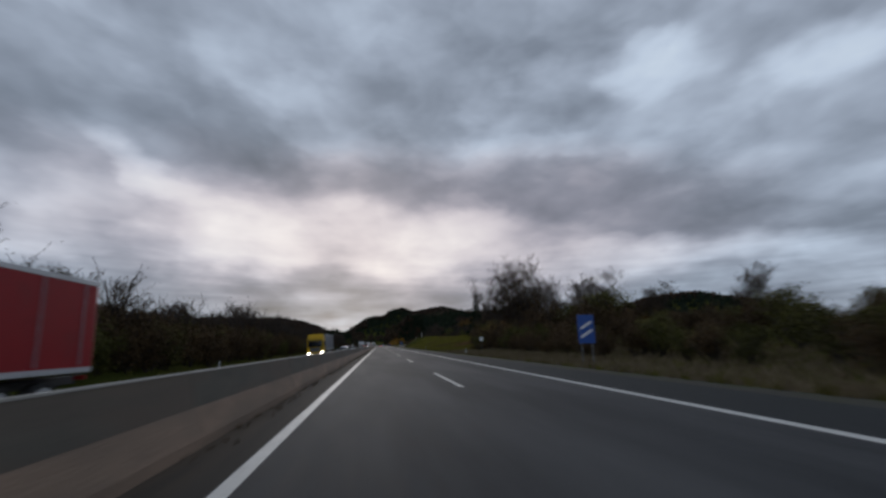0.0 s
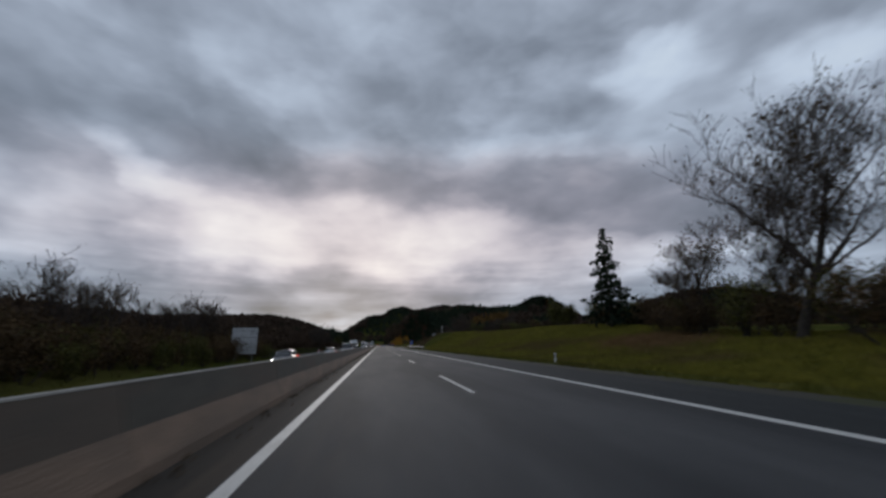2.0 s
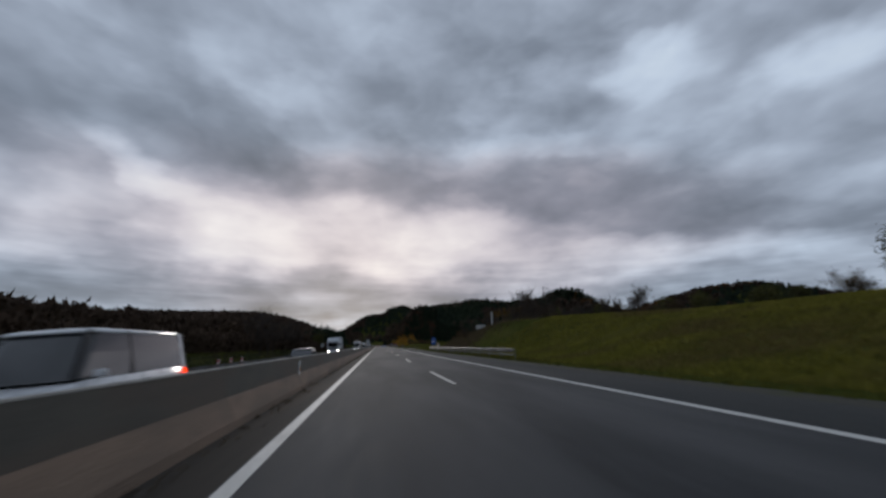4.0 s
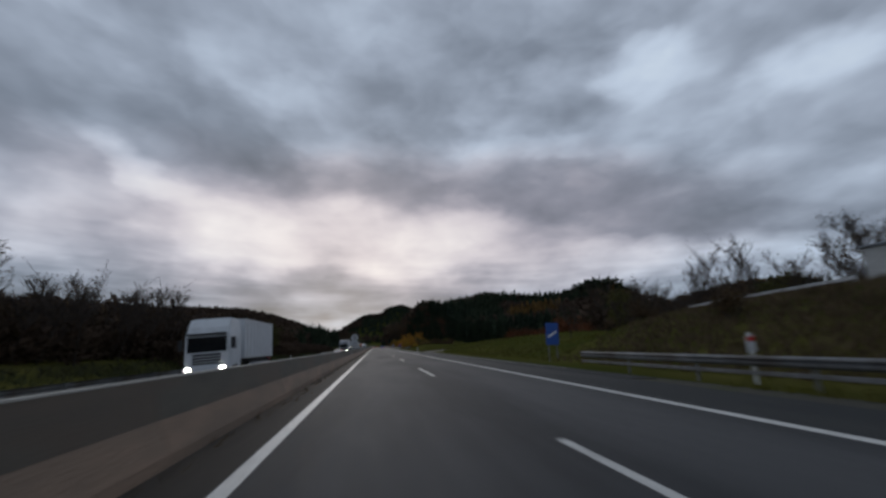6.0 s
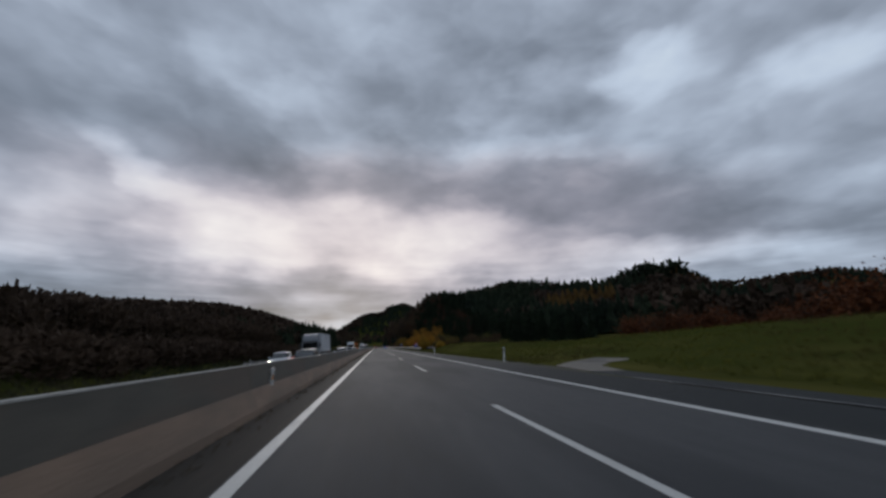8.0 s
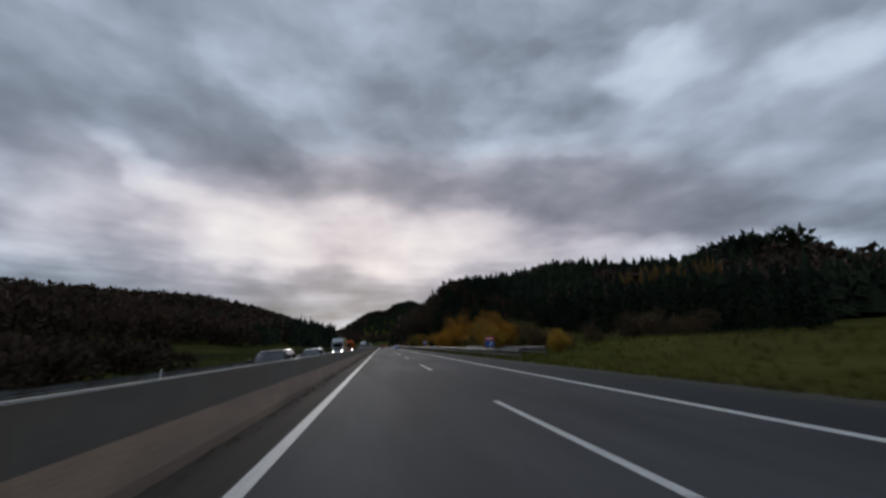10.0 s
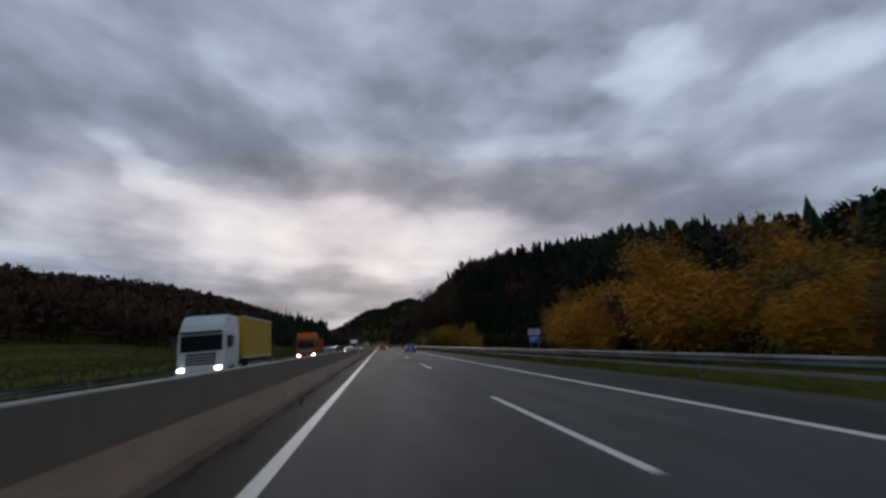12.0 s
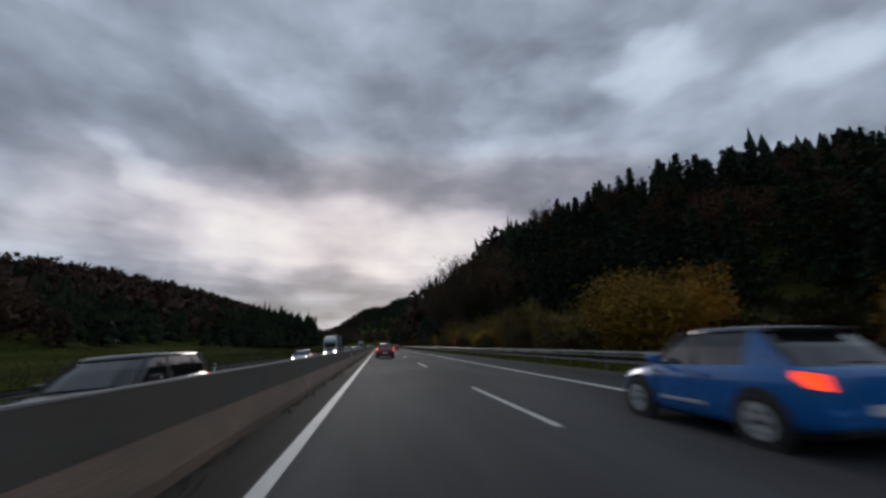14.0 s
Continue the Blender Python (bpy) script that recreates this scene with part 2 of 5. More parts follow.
M = {
    "asphalt": material("asphalt", (0.013, 0.015, 0.017), (0.032, 0.034, 0.037), 5.0, (0.75, 0.95), 0.3, 140.0, big_scale=0.42,
                        big_colour=(0.056, 0.057, 0.059), big_range=(0.40, 0.60), stretch=(1.0, 0.16, 1.0), gloss=0.3),
    "asphalt_old": material("asphalt_old", (0.018, 0.021, 0.022), (0.034, 0.037, 0.038), 7.0, (0.8, 0.97), 0.5, 120.0, big_scale=0.3,
                            big_colour=(0.046, 0.047, 0.045), stretch=(1.0, 0.1, 1.0), gloss=0.18),
    "tar": material("tar", (0.022, 0.022, 0.024), (0.035, 0.035, 0.037), 4.0, (0.8, 0.95), 0.2),
    "paint": material("road_paint", (0.40, 0.39, 0.36), (0.66, 0.65, 0.61), 14.0, (0.5, 0.7), 0.3, 90.0, per_object=0.06, big_scale=0.8,
                      big_colour=(0.32, 0.31, 0.29), big_range=(0.55, 0.8)),
    "worn_paint": material("worn_road_paint", (0.16, 0.16, 0.15), (0.40, 0.39, 0.37), 5.0, (0.6, 0.8), 0.3, 90.0, big_scale=0.4, big_colour=(0.06, 0.06, 0.06), big_range=(0.45, 0.6)),
    "pale_road": material("pale_concrete_road", (0.115, 0.100, 0.080), (0.190, 0.168, 0.138), 3.0, (0.75, 0.95), 0.3, 60.0, big_scale=0.4, big_colour=(0.085, 0.078, 0.066)),
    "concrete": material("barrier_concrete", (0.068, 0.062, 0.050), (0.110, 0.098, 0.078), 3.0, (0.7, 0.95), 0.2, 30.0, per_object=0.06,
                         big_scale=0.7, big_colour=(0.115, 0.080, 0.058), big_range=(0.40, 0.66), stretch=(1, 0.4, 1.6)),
    # Mud brown, paler than the body to paint in sky light on the slope.
    "skylit_mud": material("skylit_mud_concrete", (0.185, 0.126, 0.088), (0.270, 0.186, 0.130), 3.0, (0.75, 0.95), 0.5, 24.0, per_object=0.06,
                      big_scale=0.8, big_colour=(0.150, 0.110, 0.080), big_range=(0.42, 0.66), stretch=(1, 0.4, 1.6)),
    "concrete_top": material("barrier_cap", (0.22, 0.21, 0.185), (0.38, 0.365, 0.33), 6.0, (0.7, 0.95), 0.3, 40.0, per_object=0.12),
    "soil": material("soil", (0.05, 0.036, 0.024), (0.11, 0.078, 0.05), 2.2, (0.85, 1.0), 0.8, 12.0, big_scale=0.25, big_colour=(0.04, 0.045, 0.018), gloss=0.12),
    "gutter": material("dirty_gutter", (0.016, 0.015, 0.013), (0.036, 0.031, 0.026), 3.0, (0.8, 0.97), 0.6, 60.0, big_scale=0.5, big_colour=(0.060, 0.044, 0.031),
                       big_range=(0.52, 0.7), stretch=(2.0, 0.12, 1.0), gloss=0.2),
    "gravel": material("gravel", (0.036, 0.035, 0.028), (0.085, 0.080, 0.066), 12.0, (0.8, 1.0), 0.8, 30.0, big_scale=0.6, big_colour=(0.055, 0.06, 0.03), gloss=0.12),
    "grass": material("grass_ground", (0.038, 0.043, 0.011), (0.110, 0.098, 0.030), 0.30, (0.95, 1.0), 0.5, 5.0, big_scale=0.10,
                      big_colour=(0.046, 0.054, 0.013), big_range=(0.44, 0.58), stretch=(1, 0.22, 1), gloss=0.0),
    "blade": material("grass_blades", (0.075, 0.080, 0.014), (0.150, 0.142, 0.028), 0.6, (0.9, 1.0), island=0.2, big_scale=0.09,
                      big_colour=(0.090, 0.070, 0.024), big_range=(0.48, 0.66), gloss=0.12),
    "meadow": material("meadow_blades", (0.140, 0.134, 0.022), (0.255, 0.218, 0.040), 0.5, (0.9, 1.0), island=0.2, big_scale=0.12,
                       big_colour=(0.150, 0.110, 0.045), big_range=(0.48, 0.66), gloss=0.1),
    "tawny": material("tawny_grass_blades", (0.150, 0.088, 0.040), (0.260, 0.160, 0.078), 0.8, (0.85, 1.0), island=0.3, gloss=0.1),
    "litter": material("leaf_litter", (0.130, 0.098, 0.060), (0.240, 0.188, 0.122), 0.8, (0.85, 1.0), island=0.35, gloss=0.1),
    "weeds": material("field_weeds", (0.026, 0.034, 0.017), (0.062, 0.070, 0.036), 0.3, (0.9, 1.0), island=0.3, big_scale=0.06,
                      big_colour=(0.060, 0.052, 0.030), big_range=(0.46, 0.64), gloss=0.1),
    "dry": material("dry_grass", (0.075, 0.052, 0.030), (0.15, 0.11, 0.065), 0.8, (0.8, 1.0), island=0.35, gloss=0.12),
    "bark": material("bark", (0.030, 0.025, 0.021), (0.075, 0.063, 0.052), 5.0, (0.85, 1.0), 0.8, 25.0, stretch=(1, 1, 0.25), gloss=0.12),
    "twig": material("twigs", (0.038, 0.031, 0.027), (0.078, 0.062, 0.053), 2.0, (0.85, 1.0), gloss=0.12),
    "needle": material("needles", (0.008, 0.017, 0.009), (0.024, 0.036, 0.018), 0.5, (0.7, 0.95), island=0.45, per_object=0.25, gloss=0.12),
    "far_needle": material("far_needles", (0.009, 0.016, 0.010), (0.026, 0.034, 0.018), 0.03, (0.8, 1.0), island=0.5, gloss=0.12),
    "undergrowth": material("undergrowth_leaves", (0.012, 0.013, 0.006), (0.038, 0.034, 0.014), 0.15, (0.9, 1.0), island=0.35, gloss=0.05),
    "far_brown": material("far_bare_crowns", (0.036, 0.025, 0.018), (0.085, 0.056, 0.038), 0.03, (0.85, 1.0), island=0.25, gloss=0.12),
    "far_rust": material("far_autumn_crowns", (0.10, 0.040, 0.012), (0.15, 0.075, 0.018), 0.05, (0.85, 1.0), island=0.35, gloss=0.12),
    "larch": material("larch_needles", (0.075, 0.042, 0.014), (0.135, 0.080, 0.025), 0.06, (0.85, 1.0), island=0.3, gloss=0.1),
    "yellow_leaf": material("yellow_leaves", (0.29, 0.160, 0.020), (0.47, 0.285, 0.040), 0.8, big_scale=0.45, big_colour=(0.19, 0.115, 0.022), big_range=(0.45, 0.62), rough=(0.6, 0.85), island=0.25, per_object=0.32, gloss=0.12),
    "orange_leaf": material("orange_leaves", (0.33, 0.150, 0.018), (0.52, 0.265, 0.034), 0.8, big_scale=0.4, big_colour=(0.21, 0.11, 0.02), big_range=(0.45, 0.62), rough=(0.6, 0.85), island=0.25, per_object=0.32, gloss=0.12),
    "ochre_leaf": material("ochre_leaves", (0.150, 0.104, 0.028), (0.260, 0.175, 0.046), 0.8, big_scale=0.4, big_colour=(0.070, 0.062, 0.020), big_range=(0.42, 0.6), rough=(0.6, 0.85), island=0.25, per_object=0.3, gloss=0.12),
    "brown_leaf": material("brown_leaves", (0.050, 0.033, 0.017), (0.115, 0.072, 0.034), 0.8, (0.7, 0.95), island=0.4, per_object=0.2, gloss=0.12),
    "russet_leaf": material("russet_leaves", (0.045, 0.020, 0.011), (0.095, 0.042, 0.020), 0.8, (0.7, 0.95), island=0.35, per_object=0.25, gloss=0.12),
    "rust_leaf": material("rust_leaves", (0.075, 0.026, 0.012), (0.150, 0.052, 0.019), 0.8, (0.7, 0.95), island=0.3, per_object=0.25, gloss=0.12),
    "olive_leaf": material("olive_leaves", (0.048, 0.050, 0.013), (0.11, 0.102, 0.028), 0.8, (0.7, 0.95), island=0.4, per_object=0.2, gloss=0.12),
    "steel": material("galvanised_steel", (0.12, 0.124, 0.126), (0.25, 0.254, 0.256), 4.0, (0.45, 0.7), 0.1, metal=0.6, per_object=0.15, big_scale=0.7,
                      big_colour=(0.12, 0.11, 0.10)),
    "sign_back": material("sign_back_aluminium", (0.42, 0.43, 0.44), (0.56, 0.57, 0.58), 3.0, (0.5, 0.65), metal=0.1, big_scale=1.4, big_colour=(0.34, 0.34, 0.33)),
    "render": material("pale_render", (0.46, 0.45, 0.42), (0.60, 0.59, 0.56), 5.0, (0.8, 0.95), 0.3, 40.0, big_scale=0.9, big_colour=(0.36, 0.34, 0.31), big_range=(0.5, 0.7)),
    "sign_blue": material("sign_blue", (0.014, 0.066, 0.28), (0.020, 0.084, 0.34), 3.0, (0.35, 0.5)),
    "sign_white": material("sign_white", (0.66, 0.67, 0.68), (0.78, 0.78, 0.78), 3.0, (0.35, 0.5)),
    "sign_red": material("sign_red", (0.42, 0.022, 0.018), (0.52, 0.03, 0.025), 3.0, (0.35, 0.5)),
    "plastic_white": material("white_plastic", (0.58, 0.58, 0.56), (0.74, 0.74, 0.72), 6.0, (0.4, 0.6), per_object=0.06),
    "black": material("black_plastic", (0.012, 0.012, 0.013), (0.022, 0.022, 0.024), 20.0, (0.45, 0.65), 0.1),
    "tyre": material("tyre_rubber", (0.012, 0.012, 0.012), (0.026, 0.025, 0.024), 12.0, (0.75, 0.95), 0.2),
    "rim": material("alloy", (0.42, 0.43, 0.44), (0.58, 0.59, 0.60), 8.0, (0.3, 0.45), metal=0.3),
    "glass": material("tinted_glass", (0.010, 0.012, 0.014), (0.016, 0.018, 0.020), 2.0, (0.04, 0.08), coat=0.6),
    "brake": material("lit_brake_lamp", (0.30, 0.010, 0.006), (0.40, 0.015, 0.010), 8.0, (0.2, 0.3), emit=((1.0, 0.055, 0.010), 1.7)),
    "lamp": material("lit_headlamp", (0.9, 0.9, 0.88), (0.95, 0.95, 0.92), 8.0, (0.1, 0.2), emit=((1.0, 0.93, 0.80), 20.0)),
    "amber": material("amber_lamp", (0.6, 0.2, 0.02), (0.7, 0.25, 0.03), 8.0, (0.2, 0.3), ),
}
for key, c in {"car_blue": (0.003, 0.118, 0.38), "car_silver": (0.36, 0.38, 0.40), "car_dark": (0.022, 0.024, 0.028), "car_red": (0.16, 0.012, 0.012),
               "car_white": (0.62, 0.63, 0.64), "truck_orange": (0.42, 0.085, 0.012), "truck_yellow": (0.50, 0.30, 0.012), "truck_red": (0.27, 0.013, 0.018),
               "truck_white": (0.58, 0.60, 0.62), "truck_grey": (0.20, 0.21, 0.23)}.items():
    M[key] = material(key + "_paint", tuple(0.9 * v for v in c), tuple(1.08 * v for v in c), 3.0, (0.22, 0.34) if key[0] == "c" else (0.4, 0.55),
                      coat=0.5 if key[0] == "c" else 0.0, gloss=0.5 if key[0] == "c" else 0.2, big_scale=0.8, big_colour=tuple(0.7 * v + 0.01 for v in c), big_range=(0.55, 0.85))


# ======== builders ========
def thing(name, label, category, m=None, group="", kind=""):
    ob = new(name)
    ob.empty_display_size = 0.2
    if m is not None:
        ob.matrix_basis = m
    return tagged(ob, label, category, group, kind)


def part(name, bm, mat, parent=None, label="", smooth=False):
    """Links a bmesh, or a (vertices, faces) pair, as one mesh object under a thing or a part."""
    me = bpy.data.meshes.new(name)
    if isinstance(bm, tuple):
        v, f = bm
        me.from_pydata(np.asarray(v).tolist() if len(v) else [], [], f.tolist() if isinstance(f, np.ndarray) else f)
    else:
        bm.normal_update()
        bm.to_mesh(me)
        bm.free()
    for x in (mat if isinstance(mat, list) else [mat]):
        me.materials.append(x)
    if smooth:
        me.polygons.foreach_set("use_smooth", np.ones(len(me.polygons), bool))
    me.update()
    ob = new(name, me)
    ob.parent = parent
    return tagged(ob, label) if label else ob


def piece(name, me_ob, parent, m):
    """Another object on the mesh of me_ob."""
    ob = new(name, me_ob.data)
    ob.parent = parent
    ob.matrix_basis = m
    return ob


def box(cx, cy, cz, lx, ly, lz, bevel=0.0, bm=None):
    own = bm is None
    bm = bm or bmesh.new()
    made = bmesh.ops.create_cube(bm, size=1, matrix=Matrix.Translation((cx, cy, cz)) @ Matrix.Diagonal((lx, ly, lz, 1)))
    if bevel:
        edges = list({e for v in made["verts"] for e in v.link_edges})
        bmesh.ops.bevel(bm, geom=edges, offset=bevel, segments=2, affect="EDGES", profile=0.6)
    return bm


def cyl(r, depth, m, segs=16, r2=None, bm=None, bevel=0.0):
    bm = bm or bmesh.new()
    made = bmesh.ops.create_cone(bm, cap_ends=True, segments=segs, radius1=r, radius2=r if r2 is None else r2, depth=depth, matrix=m)
    if bevel:
        edges = [e for e in {e for v in made["verts"] for e in v.link_edges} if len(e.link_faces) == 2 and any(len(f.verts) > 4 for f in e.link_faces)]
        bmesh.ops.bevel(bm, geom=edges, offset=bevel, segments=2, affect="EDGES")
    return bm


def loft(rings, closed_ring=True, caps=True, bm=None):
    bm = bm or bmesh.new()
    rows = [[bm.verts.new(p) for p in ring] for ring in rings]
    n = len(rows[0])
    for a_, b_ in zip(rows, rows[1:]):
        for i in range(n if closed_ring else n - 1):
            j = (i + 1) % n
            bm.faces.new((a_[i], a_[j], b_[j], b_[i]))
    if caps and closed_ring:
        bm.faces.new(rows[0][::-1])
        bm.faces.new(rows[-1])
    bmesh.ops.recalc_face_normals(bm, faces=bm.faces)
    return bm


def sweep(profile, y0, y1, step=None):
    """An open profile of (x, z) points drawn along y."""
    ys = [y0, y1] if not step else list(np.arange(y0, y1 + 1e-6, step))
    return loft([[(x, y, z) for x, z in profile] for y in ys], closed_ring=False, caps=False)


def smooth01(t):
    t = np.clip(t, 0, 1)
    return t * t * (3 - 2 * t)


# ======== lie of the land ========
def oncoming_z(x):
    return -0.18 - 0.075 * np.maximum(0, -1.5 - x)


def land(x, y):
    x, y = np.asarray(x, float), np.asarray(y, float)
    ridge = np.interp(y, [-400, 300, 475, 600, 730, 810, 990, 1170, 1500, 2600], [7, 9, 16, 24, 36, 41, 44, 32, 18, 18])
    left = oncoming_z(np.maximum(x, -13)) - 0.12 + (ridge + 0.7) * smooth01((-x - 38) / 145) \
        + 1.6 * smooth01((-x - 14.5) / 8) * np.interp(y, [-400, 200, 330, 430], [1, 1, 0.8, 0.2])
    bank = np.interp(y, [-400, 40, 70, 100, 116, 132, 150, 202, 224, 234, 243, 258, 275, 300, 350, 383, 396, 420, 900], [2.6, 2.6, 2.3, 2.3, 3.3, 4.1, 4.6, 4.8, 3.5, 3.2, 2.3, 2.4, 3.1, 2.8, 1.9, 1.7, 1.0, 0.8, 0.8])
    rise = np.interp(y, [-400, 178, 204, 240, 264, 340, 362, 383, 396, 900], [22, 22, 8, 8, 22, 22, 8, 8, 22, 22])
    near = np.interp(y, [396, 420, 450, 490, 520, 540, 565, 600, 800, 1100], [0, 3, 4, 5, 10, 16, 23, 26, 26, 22])
    right = -0.06 + bank * smooth01((x - 13.0) / rise) + near * (smooth01((x - 22) / 36) + 0.3 * smooth01((x - 58) / 60)) * (1 - smooth01((x - 95) / 75))
    right = right + 35 * np.exp(-((x - 185) / np.where(x > 185, 32, 72)) ** 2 - ((y - 545) / 105) ** 2) * smooth01((x - 40) / 120)
    right = right + 88 * np.exp(-((x - 640) / 240) ** 2 - ((y - 770) / 190) ** 2)
    z = np.where(x < -1.3, left, np.where(x > 11.3, right, -0.12))
    far = 115 * np.exp(-((x - 430) / 270) ** 2 - ((y - 1650) / 380) ** 2) + 70 * np.exp(-((x + 460) / 200) ** 2 - ((y - 1750) / 420) ** 2) \
        + 22 * np.exp(-((x - 30) / 620) ** 2 - ((y - 2750) / 250) ** 2) + 112 * smooth01((x + 200) / 180) * smooth01((520 - x) / 260) * np.exp(-((y - 1950) / 190) ** 2)
    rough = np.array(np.sin(x * 0.11 + 1.3) * np.cos(y * 0.07) * 0.22 + np.sin(x * 0.031) * np.sin(y * 0.023 + 2) * 0.6)
    return z + far + rough * smooth01((np.abs(x - 0) - 17) / 25)


def grid_lines(edges):
    pts = []
    for (a_, b_, s) in edges:
        pts.append(np.arange(a_, b_, s))
    return np.unique(np.concatenate(pts + [[edges[-1][1]]]))


gx = grid_lines([(-3000, -600, 200), (-600, -200, 25), (-200, -40, 8), (-40, 60, 1.5), (60, 140, 5), (140, 260, 10), (260, 800, 25), (800, 3000, 200)])
gy = grid_lines([(-600, -60, 60), (-60, 800, 6), (800, 1500, 25), (1500, 3000, 60), (3000, 4600, 200)])
GX, GY = np.meshgrid(gx, gy)
GZ = land(GX, GY)
nx, ny = len(gx), len(gy)
idx = np.arange(nx * ny).reshape(ny, nx)
faces = np.stack([idx[:-1, :-1], idx[:-1, 1:], idx[1:, 1:], idx[1:, :-1]], -1).reshape(-1, 4)
ground = part("ground", (np.stack([GX, GY, GZ], -1).reshape(-1, 3), faces), M["grass"], smooth=True)
tagged(ground, "rolling grassy ground with brown patches beside the motorway", "ground", kind="structure")

# ======== carriageways ========
Y0, Y1 = -80.0, 1500.0
LANE = 3.75


def slab(name, x0, x1, z0, z1, mat, label, y0=Y0, y1=Y1, parent=None, thick=0.14, category="road"):
    prof = [(x0, z0 - thick), (x0, z0), (x1, z1), (x1, z1 - thick)]
    ob = part(name, sweep(prof, y0, y1), mat, parent)
    return tagged(ob, label, category, kind="structure")


road = slab("road", -0.12, 7.62, 0, 0, M["asphalt"], "dark damp asphalt carriageway with two lanes and white markings")
shoulder = slab("shoulder", 7.625, 10.55, -0.004, -0.012, M["asphalt_old"], "worn grey asphalt hard shoulder beside the carriageway", category="shoulder")
verge = slab("verge", 10.555, 11.9, -0.02, -0.04, M["gravel"], "strip of grey gravel and weeds along the shoulder", category="verge")
median = slab("median", -0.9, -0.125, 0.004, -0.003, M["gutter"], "dark damp strip of dirty asphalt along the median barrier", category="median")
oncoming = slab("oncoming_road", -12.6, -1.5, float(oncoming_z(-12.6)), float(oncoming_z(-1.5)), M["asphalt_old"],
                "grey asphalt carriageway for oncoming traffic, sloping away", category="road")

edge_line = part("edge_line", box(0, (Y0 + Y1) / 2, 0.004, 0.17, Y1 - Y0, 0.006), M["paint"], road, "solid white edge line")
# lane line: six metres painted, twelve metres bare
dash = part("lane_dash", box(0, -2.7, 0.004, 0.14, 6.0, 0.006), M["paint"], road)
dash.location = (LANE, 18 * -3, 0)
for k in range(-2, 60):
    piece("lane_dash", dash, road, pose(LANE, 18 * k, 0))
part("edge_line", box(2 * LANE, (Y0 + Y1) / 2, 0.004, 0.25, Y1 - Y0, 0.006), M["paint"], road, "solid white edge line")
for x in (-1.95, -10.1):
    z = float(oncoming_z(x))
    part("edge_line", box(x, (Y0 + Y1) / 2, z + 0.006, 0.17, Y1 - Y0, 0.008), M["paint"], oncoming, "solid white edge line")
odash = part("lane_dash", box(0, 3, 0.006, 0.14, 6.0, 0.008), M["paint"], oncoming)
odash.location = (-6.0, -54, float(oncoming_z(-6.0)))
for k in range(-2, 60):
    piece("lane_dash", odash, oncoming, pose(-6.0, 18 * k, float(oncoming_z(-6.0))))
# long tar seam and patches in the surface
random.seed(4)
for k in range(26):
    x, y = random.choice((1.2, 2.9, 4.6, 6.6)) + random.uniform(-0.3, 0.3), random.uniform(0, 640)
    ln, w = random.uniform(2.5, 9), random.uniform(0.04, 0.10)
    ring = [(x + w * (0.5 + 0.25 * math.sin(3 * t + k)) * math.cos(t), y + ln * 0.5 * math.sin(t), 0.0022) for t in np.linspace(0, 2 * math.pi, 14)[:-1]]
    bm = bmesh.new()
    bm.faces.new([bm.verts.new(p) for p in ring])
    part("tar_patch", bm, M["tar"], road)

# exit lane and ramp
ramp_mid = [(11.0, 225), (11.1, 250), (11.25, 272), (11.5, 288), (12.1, 298), (13.3, 303.2), (15.2, 305.4), (17.6, 306.2)]
bm = bmesh.new()
rows = []
for i, (x, y) in enumerate(ramp_mid):
    a_, b_ = Vector(ramp_mid[max(0, i - 1)]), Vector(ramp_mid[min(len(ramp_mid) - 1, i + 1)])
    d = (b_ - a_).normalized()
    nrm = Vector((d.y, -d.x))
    half = np.interp(i, [0, 2, 4, 5, 7], [0.5, 0.8, 0.85, 1.3, 1.7])
    p, q = Vector((x, y)) - nrm * half, Vector((x, y)) + nrm * half
    zz = float(land(x, y)) + 0.05 if x > 13 else 0.0
    rows.append([(p.x, p.y, zz - 0.3), (p.x, p.y, zz), (q.x, q.y, zz), (q.x, q.y, zz - 0.3)])
exit_road = part("exit_road", loft(rows[:5], closed_ring=False, caps=False), M["asphalt_old"])
tagged(exit_road, "worn dark asphalt exit lane beside the carriageway", "road", kind="structure")
ramp = part("exit_ramp", loft(rows[4:], closed_ring=False, caps=False), M["pale_road"])
tagged(ramp, "pale concrete exit ramp curving away through grass", "road", kind="structure")
part("edge_line", loft([[(x - 0.05, y, 0.004), (x - 0.05, y, 0.010), (x + 0.05, y, 0.010), (x + 0.05, y, 0.004)] for x, y in ((11.35, 232), (11.2, 258), (10.75, 288), (10.9, 297))]),
     M["worn_paint"], exit_road, "thin worn white edge line")

# ======== median barrier ========
BLOCK = 6.0
prof = [(-0.84, 0.0), (-0.86, 0.12), (-1.02, 0.46), (-1.115, 0.86), (-1.12, 0.885)]
body_prof = prof[2:] + [(-1.22, 0.885), (-1.225, 0.86), (-1.33, 0.46)]
foot_prof = prof[:2] + [(-1.019, 0.4585), (-1.331, 0.4585), (-1.50, 0.10), (-1.52, -0.3), (-0.84, -0.3)]
barrier = thing("median_barrier", "long dirty brown-grey concrete barrier along the median", "barrier", kind="structure")
block = part("barrier_block", loft([[(x, y, z) for x, z in body_prof] for y in (0.006, BLOCK - 0.006)]), M["concrete"], barrier)
# Sloping foot: its colour holds both mud and painted-in sky light.
foot = part("foot", loft([[(x, y, z) for x, z in foot_prof] for y in (0.004, BLOCK - 0.004)]), M["skylit_mud"], block, "mud-stained foot painted paler as if lit by the sky")
